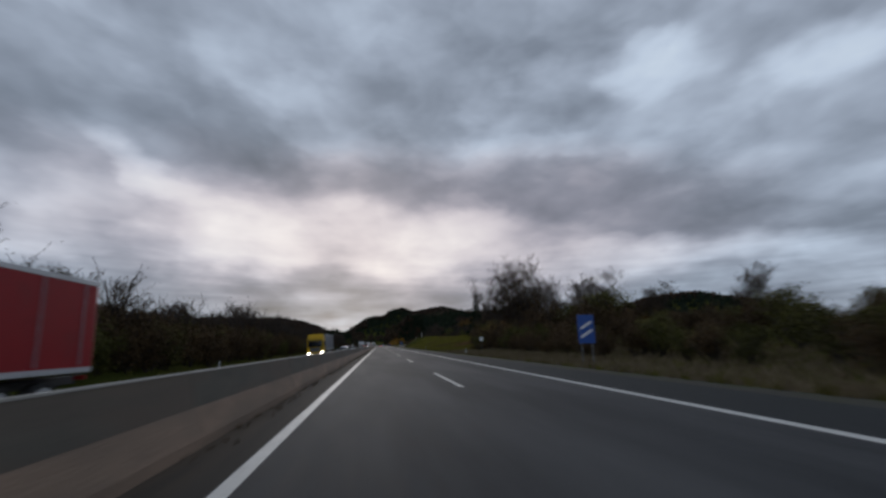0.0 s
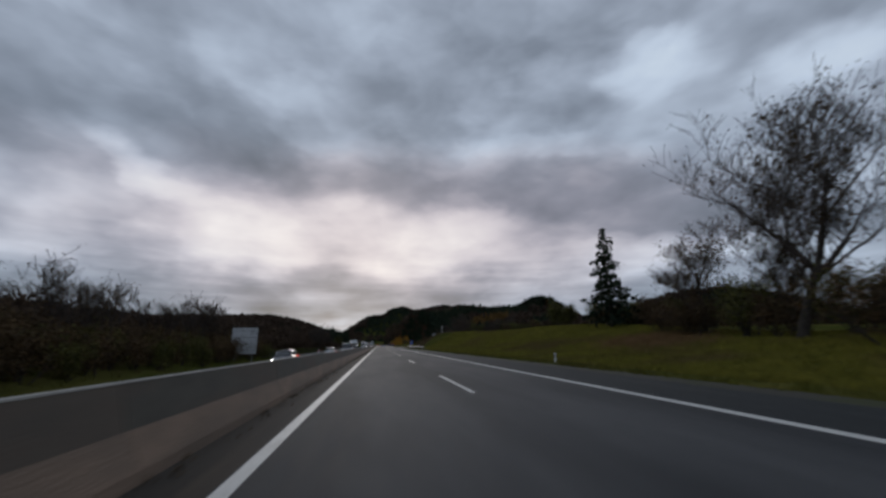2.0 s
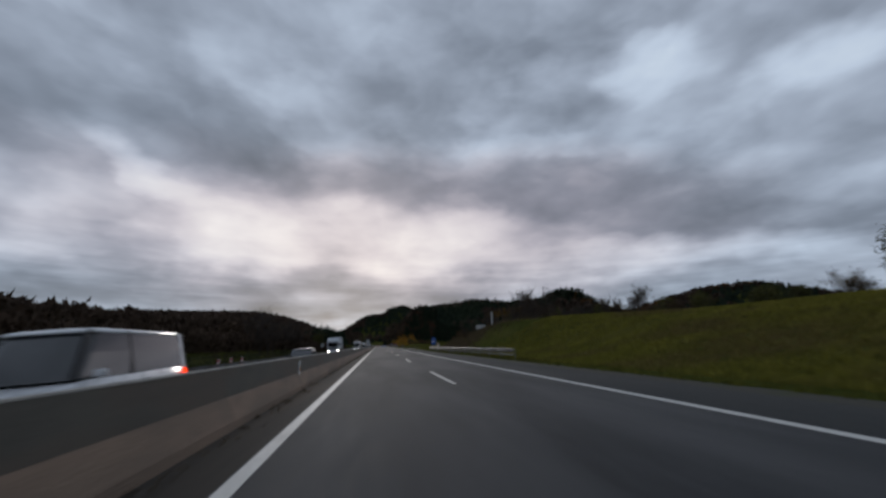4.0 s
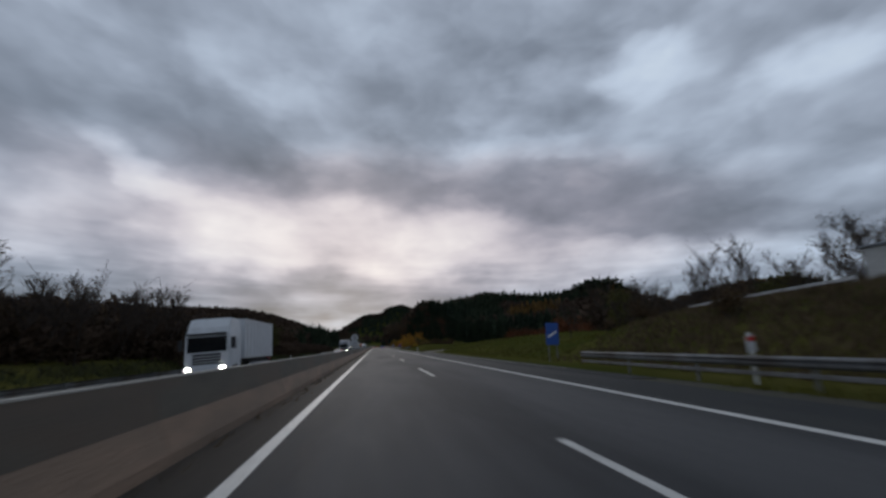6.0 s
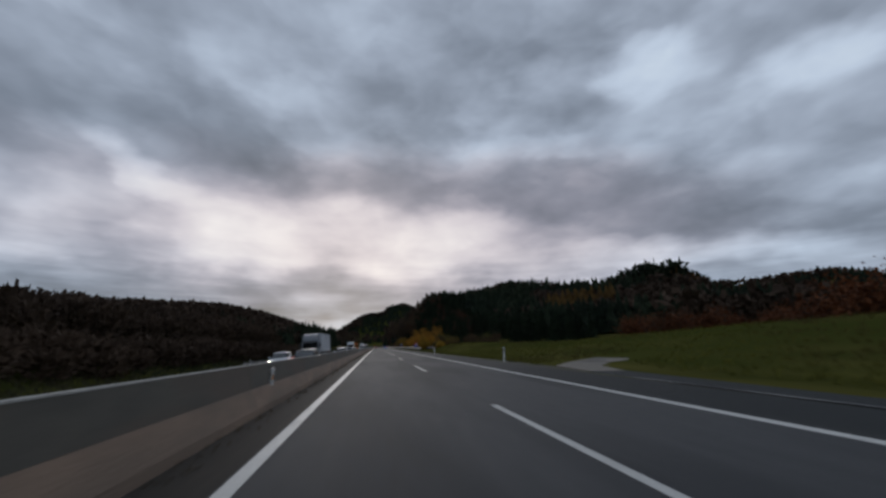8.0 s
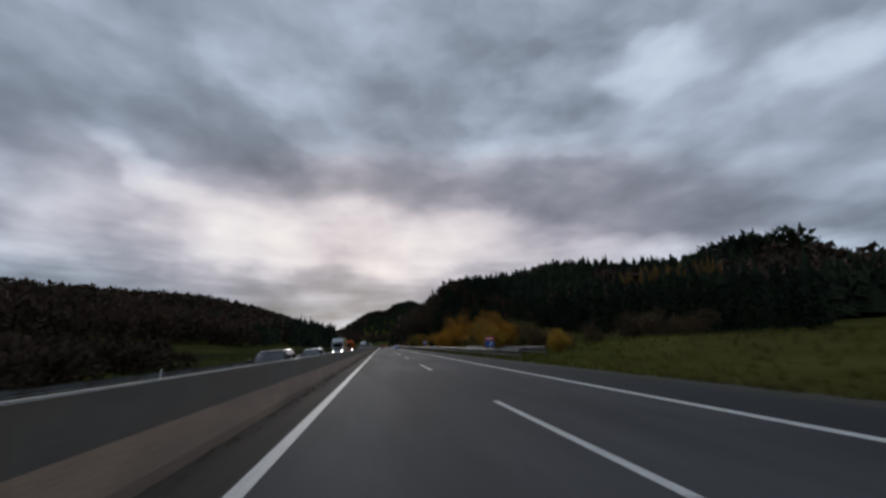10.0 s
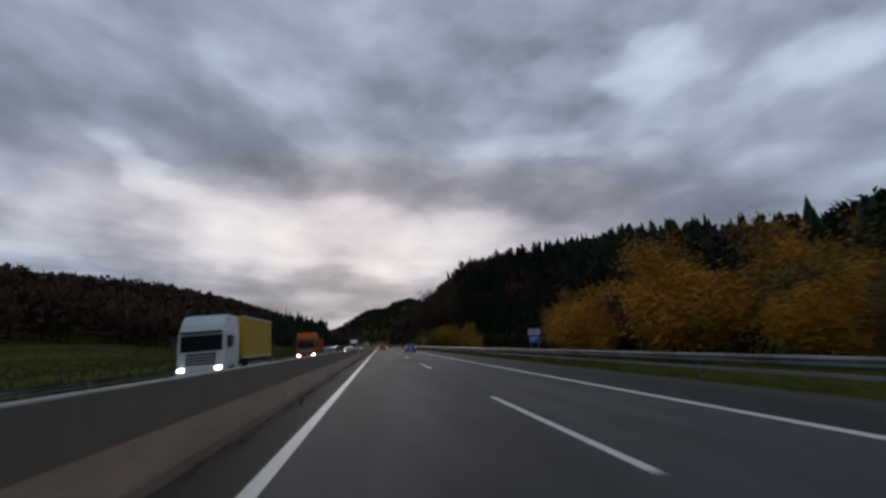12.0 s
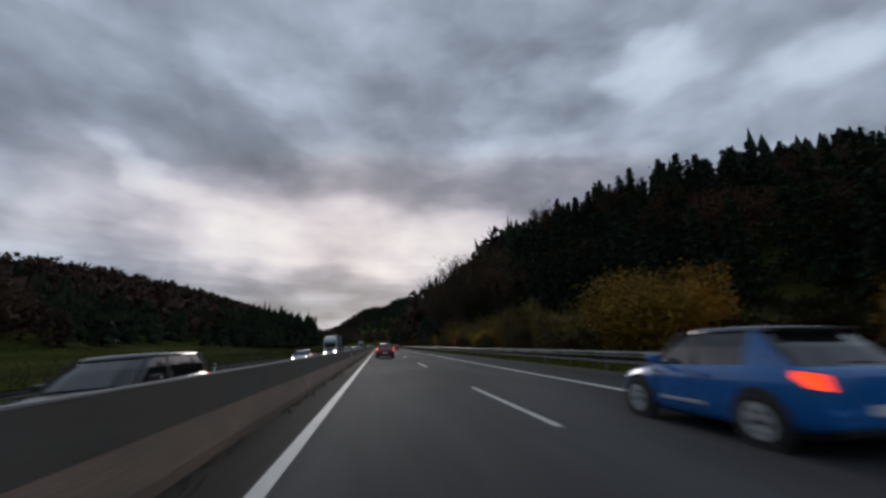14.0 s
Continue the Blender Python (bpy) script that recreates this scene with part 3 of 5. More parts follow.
# Thin strip along the top, in a much paler colour than the block.
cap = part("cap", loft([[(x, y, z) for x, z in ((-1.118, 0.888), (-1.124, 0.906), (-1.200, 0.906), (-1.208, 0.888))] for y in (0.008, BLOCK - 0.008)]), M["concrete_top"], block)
block.location = (0, -60, 0)
for k in range(1, 150):
    b = piece("barrier_block", block, barrier, pose(0, -60 + BLOCK * k, 0))
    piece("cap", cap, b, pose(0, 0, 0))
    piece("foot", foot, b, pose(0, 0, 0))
# white reflector plates on the barrier's face
for y in (56.0, 156.0, 254.8, 289.5, 340.0, 404.0, 464.0, 524.0):
    r = thing("reflector_plate", "small white reflector plate fixed to the concrete barrier", "reflector", pose(-1.012, y, 0.50), "barrier reflectors")
    part("plate", box(0, 0, 0.05, 0.03, 0.16, 0.46, 0.008), M["plastic_white"], r)
    part("lens", box(0.018, 0, 0.08, 0.012, 0.08, 0.12), M["amber"], r, "amber reflector lens")

# ======== guardrails ========
W_PROF = [(0.0, -0.155), (-0.02, -0.14), (-0.075, -0.10), (-0.08, -0.06), (-0.02, -0.02), (-0.02, 0.02), (-0.08, 0.06), (-0.075, 0.10), (-0.02, 0.14), (0.0, 0.155)]


def guardrail(x, y0, y1, z0, label, step=4.0):
    g = thing("guardrail", label, "guardrail", pose(x, y0, z0))
    back = [(px + 0.012, pz) for px, pz in W_PROF[::-1]]
    beam = part("beam", loft([[(px, yy, pz + 0.62) for px, pz in W_PROF + back] for yy in (0.004, step - 0.004)]), M["steel"], g, smooth=False)
    post = part("post", box(0.11, 0.0, 0.30, 0.06, 0.10, 0.94, 0.008), M["steel"], g)
    low_b = part("lower_rail", box(-0.02, step / 2, 0.28, 0.04, step - 0.01, 0.12, 0.012), M["steel"], g)
    for k in range(1, int((y1 - y0) / step)):
        piece("beam", beam, g, pose(0, step * k, 0))
        piece("post", post, g, pose(0, step * k, 0))
        piece("lower_rail", low_b, g, pose(0, step * k, 0))
    return g


guardrail(12.35, 176.0, 232.0, 0.08, "weathered galvanised steel guardrail on posts beside grass")
guardrail(12.35, 384.0, 700.0, 0.08, "galvanised steel guardrail on posts in front of autumn bushes")
guardrail(16.2, 388.0, 424.0, 0.25, "second galvanised guardrail along the exit road")
guardrail(-13.4, 330.0, 640.0, -1.12, "far galvanised guardrail beside the oncoming carriageway")
guardrail(-13.4, 150.0, 250.0, -1.12, "far galvanised guardrail beside the oncoming carriageway")

# ======== roadside posts and signs ========


def delineator(x, y, z):
    d = thing("delineator_post", "white plastic delineator post with a black band", "marker post", pose(x, y, z), "delineator posts")
    part("shaft", loft([[(0.06 * c, 0.05 * s, zz) for c, s in ((-1, -0.7), (1, -0.7), (0.6, 1), (-0.6, 1))] for zz in (-0.1, 0.72)] ), M["plastic_white"], d)
    part("band", loft([[(0.064 * c, 0.054 * s, zz) for c, s in ((-1, -0.7), (1, -0.7), (0.6, 1), (-0.6, 1))] for zz in (0.72, 0.92)]), M["black"], d, "black band")
    part("tip", loft([[(0.06 * c, 0.05 * s, zz) for c, s in ((-1, -0.7), (1, -0.7), (0.6, 1), (-0.6, 1))] for zz in (0.92, 1.03)]), M["plastic_white"], d)
    part("reflector", box(0, -0.04, 0.82, 0.05, 0.012, 0.15, 0.004), M["sign_white"], d)


for y in (312.0, 352.0):
    delineator(11.45, y, 0.0)
delineator(12.15, 51.5, -0.28)
delineator(12.45, 98.9, -0.40)
for y in (41, 91, 141, 286.5, 331, 381, 431, 481, 531):
    delineator(-12.95, y, float(land(-12.95, y)))


def beacon(y, x, strokes, label, sunk=0.0):
    """Blue exit beacon with slanting white strokes."""
    s = thing("exit_beacon", label, "road sign", pose(x, y, float(land(x, y)) - sunk))
    for px in (-0.32, 0.32):
        part("post", cyl(0.038, 3.1, Matrix.Translation((px, 0.03, 1.45)), 12), M["steel"], s)
    panel = part("panel", box(0, 0, 2.2, 1.0, 0.03, 1.6, 0.012), M["sign_blue"], s, "blue panel")
    for k in range(strokes):
        bm = bmesh.new()
        zz = 2.2 - 0.30 - 0.235 * (strokes - 1) + 0.47 * k
        bm.faces.new([bm.verts.new(p) for p in ((-0.35, -0.019, zz), (0.35, -0.019, zz + 0.40), (0.35, -0.019, zz + 0.56), (-0.35, -0.019, zz + 0.16))])
        part("stroke", bm, M["sign_white"], panel, "slanting white stroke")
    return s


beacon(22.06, 12.97, 2, "blue exit beacon sign with two slanting white strokes", 0.15)
beacon(240.0, 14.3, 1, "blue exit beacon sign with a slanting white stroke", 0.32)

s = thing("notice_plate", "small white square plate on a steel post", "road sign", pose(15.8, 57.9, float(land(15.8, 57.9))))
part("post", cyl(0.03, 2.3, Matrix.Translation((0, 0.03, 1.02)), 10), M["steel"], s)
part("plate", box(0, 0, 1.86, 0.56, 0.025, 0.50, 0.01), M["sign_white"], s)
s = thing("gore_sign", "red and blue sign on posts behind the guardrail", "road sign", pose(11.9, 391.5, 0.0))
for px in (-0.32, 0.32):
    part("post", cyl(0.035, 2.1, Matrix.Translation((px, 0.03, 1.0)), 12), M["steel"], s)
red = part("upper_panel", box(0, 0, 1.83, 0.92, 0.03, 0.42, 0.01), M["sign_red"], s, "red panel with a white bar")
part("bar", box(0, -0.018, 1.83, 0.74, 0.008, 0.10), M["sign_white"], red)
blue_p = part("lower_panel", box(0, 0, 1.30, 0.92, 0.03, 0.58, 0.01), M["sign_blue"], s, "blue panel with a white arrow")
bm = bmesh.new()
bm.faces.new([bm.verts.new((x, -0.018, z)) for x, z in ((-0.08, 1.10), (0.02, 1.10), (0.18, 1.36), (0.25, 1.31), (0.25, 1.50), (0.06, 1.45), (0.12, 1.40))])
part("arrow", bm, M["sign_white"], blue_p)

s = thing("rest_sign", "pale grey and blue sign beside an orange tree", "road sign", pose(11.5, 449.5, 0.0))
for px in (-0.28, 0.28):
    part("post", cyl(0.03, 2.3, Matrix.Translation((px, 0.03, 1.2)), 12), M["steel"], s)
up_p = part("upper_panel", box(0, 0, 2.02, 0.85, 0.03, 0.38, 0.01), M["sign_back"], s, "pale grey panel with dark bars")
for k, w in enumerate((0.55, 0.4)):
    part("bar", box(-0.32 + w / 2, -0.018, 2.10 - 0.15 * k, w, 0.008, 0.05), M["black"], up_p)
low_p = part("lower_panel", box(0, 0, 1.54, 0.85, 0.03, 0.50, 0.01), M["sign_blue"], s, "blue panel with pale bars")
for k, w in enumerate((0.5, 0.35)):
    part("bar", box(-0.32 + w / 2, -0.018, 1.62 - 0.16 * k, w, 0.008, 0.05), M["sign_white"], low_p)

s = thing("speed_sign", "grey backs of a round and a square median sign", "road sign", pose(-1.62, 272.0, -0.1))
part("pole", cyl(0.045, 3.2, Matrix.Translation((0, 0, 1.55)), 14), M["steel"], s)
part("disc", cyl(0.49, 0.025, Matrix.Translation((0, 0.075, 2.58)) @ pose(0, 0, 0, 90), 40, bevel=0.006), M["sign_back"], s, "back of a round sign")
part("plate", box(0, 0.075, 1.75, 1.05, 0.025, 0.80, 0.01), M["sign_back"], s, "back of a rectangular plate")
for zz in (2.42, 2.74, 1.6, 1.9):
    part("clamp", box(0, 0.045, zz, 0.62, 0.035, 0.05, 0.006), M["steel"], s)

s = thing("side_sign", "back of a small pale sign in front of the thicket", "road sign", pose(-15.0, 272.0, float(land(-15.0, 272.0))))
part("pole", cyl(0.035, 3.2, Matrix.Translation((0, 0, 1.5)), 12), M["steel"], s)
part("plate", box(0, 0.06, 2.55, 0.75, 0.025, 1.0, 0.01), M["sign_back"], s, "back of a pale plate")
for zz in (2.3, 2.8):
    part("clamp", box(0, 0.03, zz, 0.5, 0.03, 0.05, 0.006), M["steel"], s)

s = thing("direction_sign", "back of a tall pale direction sign beside the oncoming carriageway", "road sign", pose(-17.0, 134.5, float(land(-17.0, 134.5))))
for px in (-1.1, 1.1):
    part("post", box(px, 0.08, 1.9, 0.12, 0.12, 4.2, 0.01), M["steel"], s)
part("panel", box(0, 0, 2.75, 3.3, 0.06, 3.5, 0.02), M["sign_back"], s, "pale grey aluminium panel")
for zz in (1.4, 2.3, 3.2, 4.1):
    part("stiffener", box(0, -0.05, zz, 3.1, 0.05, 0.06), M["steel"], s)
# pale hut, birch-white mast and railing on the bank's crest
BX, BY = 21.6, 223.4
s = thing("roadside_hut", "small pale rendered hut with a flat grey roof on the bank", "hut", pose(BX, BY, float(land(BX, BY)) - 0.15, 0, 0, 8))
s.scale = (0.70, 0.70, 0.80)
hut = part("wall", box(0, 0, 0.95, 2.1, 1.9, 2.0, 0.02), M["render"], s)
part("roof", box(0, 0, 2.0, 2.4, 2.2, 0.12, 0.03), M["truck_grey"], s, "flat grey roof")
part("door", box(-0.35, -0.955, 0.95, 0.8, 0.03, 1.75, 0.01), M["sign_back"], hut, "grey steel door")
part("louvre", box(0.6, -0.955, 1.45, 0.5, 0.03, 0.35, 0.01), M["steel"], hut, "ventilation louvre")
s = thing("mast", "slim pale steel mast beside the hut", "mast", pose(24.3, 224.5, float(land(24.3, 224.5))))
part("shaft", cyl(0.13, 4.2, Matrix.Translation((0, 0, 2.0)), 12, r2=0.10), M["plastic_white"], s)
part("cap", cyl(0.12, 0.06, Matrix.Translation((0, 0, 4.13)), 12), M["steel"], s)
s = thing("railing", "low pale steel railing along the crest of the bank", "railing", pose(0, 0, 0))
for k in range(6):
    y = 225.0 + 2.0 * k
    x = 21.6 + 0.05 * k
    z = float(land(x, y))
    part("post", box(x, y, z + 0.12, 0.06, 0.06, 0.84, 0.01), M["sign_back"], s)
    if k < 5:
        z1 = float(land(x + 0.05, y + 2))
        part("rail", loft([[(xx + dx, yy, zz + dz) for dx, dz in ((-0.03, 0.38), (0.03, 0.38), (0.03, 0.52), (-0.03, 0.52))] for xx, yy, zz in ((x, y, z), (x + 0.05, y + 2, z1))]), M["sign_back"], s)
s = thing("marker_board", "pale post with a red marker plate by the guardrail", "marker post", pose(12.75, 222.0, float(land(12.75, 222.0))))
part("post", box(0, 0.03, 0.75, 0.10, 0.06, 1.7, 0.01), M["plastic_white"], s)
part("board", box(0, 0, 1.25, 0.30, 0.03, 0.50, 0.01), M["sign_back"], s)
part("plate", box(0, -0.02, 1.40, 0.27, 0.02, 0.15, 0.006), M["sign_red"], s, "red plate")
# striped roadwork beacons beyond the oncoming lanes
for y, x in ((196.0, -14.6), (193.2, -14.9), (188.0, -14.4)):
    s = thing("work_beacon", "red and white striped roadwork beacon on a black foot", "marker post", pose(x, y, float(land(x, y))), "roadwork beacons")
    part("foot", box(0, 0, 0.06, 0.5, 0.4, 0.12, 0.03), M["black"], s)
    b = part("board", box(0, 0, 0.66, 0.26, 0.04, 1.05, 0.01), M["sign_white"], s)
    for k in range(3):
        part("stripe", box(0, -0.023, 0.34 + 0.34 * k, 0.25, 0.01, 0.17), M["sign_red"], b)


# ======== plants ========
def tube(pts, radii, sides=5):
    pts = [Vector(p) for p in pts]
    vs, fs = [], []
    for i, p in enumerate(pts):
        d = (pts[min(i + 1, len(pts) - 1)] - pts[max(i - 1, 0)]).normalized()
        u = d.orthogonal().normalized()
        w = d.cross(u)
        for k in range(sides):
            t = 2 * math.pi * k / sides
            vs.append(p + (u * math.cos(t) + w * math.sin(t)) * radii[i])
    for i in range(len(pts) - 1):
        for k in range(sides):
            j = (k + 1) % sides
            fs.append((i * sides + k, i * sides + j, (i + 1) * sides + j, (i + 1) * sides + k))
    return vs, fs


def add(vs, fs, more):
    o = len(vs)
    vs.extend(more[0])
    fs.extend([tuple(o + i for i in f) for f in more[1]])


def leaf_quads(centres, size, rng, flat=0.0):
    """Small folded leaf clumps, one quad each, round the given points."""
    n = len(centres)
    c = np.asarray(centres, float)
    a_ = rng.normal(size=(n, 3))
    a_ /= np.linalg.norm(a_, axis=1)[:, None]
    b_ = np.cross(a_, rng.normal(size=(n, 3)))
    b_ /= np.linalg.norm(b_, axis=1)[:, None]
    s = size * rng.uniform(0.55, 1.35, (n, 1))
    v = np.stack([c - a_ * s, c + b_ * s * 0.55, c + a_ * s, c - b_ * s * 0.5], 1).reshape(-1, 3)
    f = np.arange(4 * n).reshape(n, 4)
    return v, f


def branching(height, seed, levels=4, spread=0.75, trunk_r=0.22, first=0.25, kids=(5, 4, 4, 3), stems=1, droop=0.0, thin=0.008):
    """A leafless tree: trunk mesh, limb mesh and the twig ends."""
    rng = random.Random(seed)
    trunk, limbs, tips = ([], []), ([], []), []

    def grow(p, d, length, r, level):
        pts, rad = [p], [r]
        n = 4 if level < 2 else 2
        for i in range(n):
            d = (d + Vector((rng.gauss(0, 0.13), rng.gauss(0, 0.13), rng.gauss(0.05 - droop * level, 0.08)))).normalized()
            pts.append(pts[-1] + d * length / n)
            rad.append(max(thin, r * (1 - 0.72 * (i + 1) / n)))
        add(*(trunk if level == 0 else limbs), tube(pts, rad, 7 if level == 0 else (4 if level < 3 else 3)))
        if level >= 2:
            tips.extend(pts[1:])
        if level == levels:
            return
        for k in range(kids[level]):
            f = rng.uniform(first if level == 0 else 0.25, 1.0)
            i = min(int(f * n), n - 1)
            q = pts[i].lerp(pts[i + 1], f * n - i)
            side = Vector((rng.gauss(0, 1), rng.gauss(0, 1), rng.uniform(-0.1, 0.55))).normalized()
            nd = (d * (1 - spread) + side * spread + Vector((0, 0, 0.25))).normalized()
            grow(q, nd, length * rng.uniform(0.42, 0.68), max(thin, rad[i] * rng.uniform(0.35, 0.55)), level + 1)

    for k in range(stems):
        lean = Vector((rng.gauss(0, 0.12), rng.gauss(0, 0.12), 1)) if stems == 1 else Vector((rng.gauss(0, 0.35), rng.gauss(0, 0.35), 1))
        base = Vector((0, 0, -0.3)) if stems == 1 else Vector((rng.uniform(-0.5, 0.5), rng.uniform(-0.5, 0.5), -0.3))
        grow(base, lean.normalized(), height * (0.72 if stems == 1 else rng.uniform(0.55, 0.8)), trunk_r, 0)
    top = max(v.z for v in limbs[0])
    k = height / top
    for vs in (trunk[0], limbs[0]):
        for i, v in enumerate(vs):
            vs[i] = v * k
    return trunk, limbs, [tuple(t * k) for t in tips]


def broadleaf(name, label, category, height, seed, leaf, leaf_n, leaf_size, spread=0.75, stems=1, trunk_r=0.22, first=0.25, kids=(7, 5, 4, 3), levels=4, fill=0.5, dense=1.0, thin=0.008):
    t = thing(name, label, category)
    trunk, limbs, tips = branching(height, seed, levels, spread, trunk_r, first, kids, stems, thin=thin)
    part("trunk" if stems == 1 else "stemwork", trunk, M["bark"], t, smooth=True)
    tagged(part("branchwork", limbs, M["twig"], t), kind="stuff")
    rng = np.random.default_rng(seed)
    if leaf_n:
        tp = np.array(tips)
        pick = tp[rng.integers(0, len(tp), max(12, int(len(tp) * dense)))]
        c = pick[rng.integers(0, len(pick), leaf_n)] + np.clip(rng.normal(size=(leaf_n, 3)), -1.7, 1.7) * fill
        tagged(part("crown", leaf_quads(c, leaf_size, rng), M[leaf], t), kind="stuff")
    return t


def conifer(name, label, height, radius, seed, whorls=26, sparse=0.0):
    """A spruce with a straight trunk and whorls of drooping boughs, each a spray of needle tufts."""
    rng = random.Random(seed)
    nrng = np.random.default_rng(seed)
    t = thing(name, label, "conifer tree")
    part("trunk", tube([(0, 0, -0.5), (0.05, 0, height * 0.5), (0, 0, height)], [height * 0.013, height * 0.008, 0.01], 7), M["bark"], t, smooth=True)
    vs, fs, cs = [], [], []
    for k in range(whorls):
        f = k / (whorls - 1)
        z = height * (0.10 + 0.88 * f)
        reach = radius * (1 - f) ** 0.75 * rng.uniform(0.72, 1.12) + 0.12
        for j in range(rng.randint(5, 7)):
            if rng.random() < sparse:
                continue
            a_ = rng.uniform(0, 2 * math.pi)
            ln = reach * rng.uniform(0.65, 1.1)
            d = Vector((math.cos(a_), math.sin(a_), 0))
            pts = [Vector((0, 0, z)), Vector((0, 0, z - 0.05 * ln)) + d * ln * 0.5, Vector((0, 0, z - ln * 0.22)) + d * ln]
            add(vs, fs, tube(pts, [0.035, 0.02, 0.008], 3))
            n = max(4, int(ln * 8))
            for i in range(n):
                u = (i + 0.5) / n
                p = pts[0].lerp(pts[1], u * 2) if u < 0.5 else pts[1].lerp(pts[2], u * 2 - 1)
                wide = 0.16 + 0.30 * (1 - u) * ln * 0.4
                cs.append(p + Vector((rng.gauss(0, wide), rng.gauss(0, wide), rng.gauss(-0.10, 0.08))))
    tagged(part("branchwork", (vs, fs), M["twig"], t), kind="stuff")
    v, f = leaf_quads([tuple(c) for c in cs], 0.29, nrng)
    tagged(part("foliage", (v, f), M["needle"], t), kind="stuff")
    return t


def place(proto, spots, rng, lo=0.85, hi=1.15):
    """The first spot takes the thing itself, the others take copies."""
    for i, (x, y, *rest) in enumerate(spots):
        s = (rest[0] if rest else 1.0) * rng.uniform(lo, hi)
        z = float(land(x, y))
        m = pose(x, y, z, 0, 0, rng.uniform(0, 360))
        ob = proto if i == 0 else copy_thing(proto, m)
        ob.matrix_basis = m @ Matrix.Diagonal((s, s, s * rng.uniform(0.94, 1.08), 1))


rng = random.Random(11)
# tall half-bare trees on the bank near the start
tall = [broadleaf("tall_tree", "tall half-bare roadside tree with a few brown leaves", "tree", h, sd, "brown_leaf", 3000, 0.12, spread=sp_, trunk_r=0.36, kids=(14, 8, 5, 4), fill=0.34, first=0.12, dense=0.27, thin=0.017)
        for h, sd, sp_ in ((17.0, 3, 0.66), (18.0, 8, 0.6), (13.0, 21, 0.7))]
place(tall[0], [(27.5, 80), (31, 88, 0.82), (28.5, 66, 0.7), (32, 50, 0.5)], rng)
place(tall[1], [(26.5, 95, 1.15), (31.5, 74, 0.7), (29.5, 58, 0.5)], rng)
place(tall[2], [(29.8, 106), (32, 100, 0.9), (30, 85, 0.85), (31, 40, 0.42), (33, 30, 0.4)], rng)
for t_ in tall:
    tagged(t_, group="tall trees on the bank")
pine = conifer("spruce_tree", "lone dark spruce on the grassy bank", 11.5, 3.7, 5, whorls=24, sparse=0.2)
place(pine, [(30.5, 122, 1.07), (36, 128, 0.6)], rng, 0.98, 1.02)

# brown brushwood
brush = [broadleaf("brown_bush", "dense brown leafless brushwood with some leaves", "bush", 3.4, sd, lf, 2800, 0.085, spread=0.7, stems=6, trunk_r=0.06, kids=(4, 3, 2, 2), levels=3, fill=0.3, first=0.1)
         for sd, lf in ((31, "brown_leaf"), (32, "olive_leaf"), (33, "brown_leaf"))]
hedge = [broadleaf("hedge_bush", "dense leafless hedge bush beyond the oncoming carriageway", "bush", 3.4, sd, lf, 2800, 0.085, spread=0.7, stems=6, trunk_r=0.06, kids=(4, 3, 2, 2), levels=3, fill=0.3, first=0.1)
         for sd, lf in ((34, "brown_leaf"), (35, "olive_leaf"), (36, "brown_leaf"))]
spots = [[], [], []]
rows_h = [[], [], []]
for y in np.arange(4, 112, 3.2):      # thicket under the tall trees
    for x in (20.0, 24.0, 28.5):
        if x < 22 and y > 78 or x < 26 and y > 90:
            continue
        spots[rng.randrange(3)].append((x + rng.uniform(-1.5, 1.5), y + rng.uniform(-1.4, 1.4), rng.uniform(0.75, 1.15) * np.interp(y, [34, 44], [0.64, 1.0])))
for y in np.arange(6, 70, 2.4):        # low scrub in front of the thicket
    spots[rng.randrange(3)].append((17.8 + rng.uniform(-1.3, 1.0), y, rng.uniform(0.42, 0.68)))
for y in np.arange(44, 60, 2.2):        # taller brush behind the thicket
    spots[rng.randrange(3)].append((27 + rng.uniform(-2.0, 2.0), y, rng.uniform(1.25, 1.65)))
for y in np.arange(8, 150, 2.7):       # hedge beyond the oncoming lanes
    low_ = np.interp(y, [90, 110], [1.0, 0.72])
    rows_h[rng.randrange(3)].append((-17.6 + rng.uniform(-0.8, 0.8), y, rng.uniform(1.0, 1.12) * low_))
    rows_h[rng.randrange(3)].append((-19.6 + rng.uniform(-0.8, 0.8), y + 1.3, rng.uniform(1.12, 1.26) * low_))
    rows_h[rng.randrange(3)].append((-22.4 + rng.uniform(-1.2, 1.2), y, rng.uniform(1.08, 1.2) * low_))
for y in np.arange(520, 700, 4.0):     # scrub in front of the wood
    spots[rng.randrange(3)].append((15.5 + rng.uniform(-0.8, 2.0), y, rng.uniform(0.7, 1.05)))
for y in np.arange(386, 404, 1.6):      # brown growth behind the exit
    spots[rng.randrange(3)].append((27 + rng.uniform(-6, 9), y, rng.uniform(0.7, 1.15)))
for y in np.arange(404, 460, 5.0):
    spots[rng.randrange(3)].append((20 + rng.uniform(-2, 3), y, rng.uniform(0.9, 1.3)))
for y in np.arange(170, 262, 4.0):      # scrub along the crest
    spots[rng.randrange(3)].append((40 + rng.uniform(-1.5, 5), y, rng.uniform(0.5, 0.95)))
for y in np.arange(204, 252, 2.4):      # low brown growth on the bank
    spots[rng.randrange(3)].append((26 + rng.uniform(-9, 9), y, rng.uniform(0.22, 0.5)))
for y in np.arange(113, 138, 1.7):      # brown growth round the spruce
    spots[rng.randrange(3)].append((36.5 + rng.uniform(-2.2, 2.5), y, rng.uniform(0.75, 1.15)))
for y in np.arange(500, 566, 3.0):      # low growth on the slope below the wood
    spots[rng.randrange(3)].append((21 + rng.uniform(-3, 5), y, rng.uniform(0.5, 0.9)))
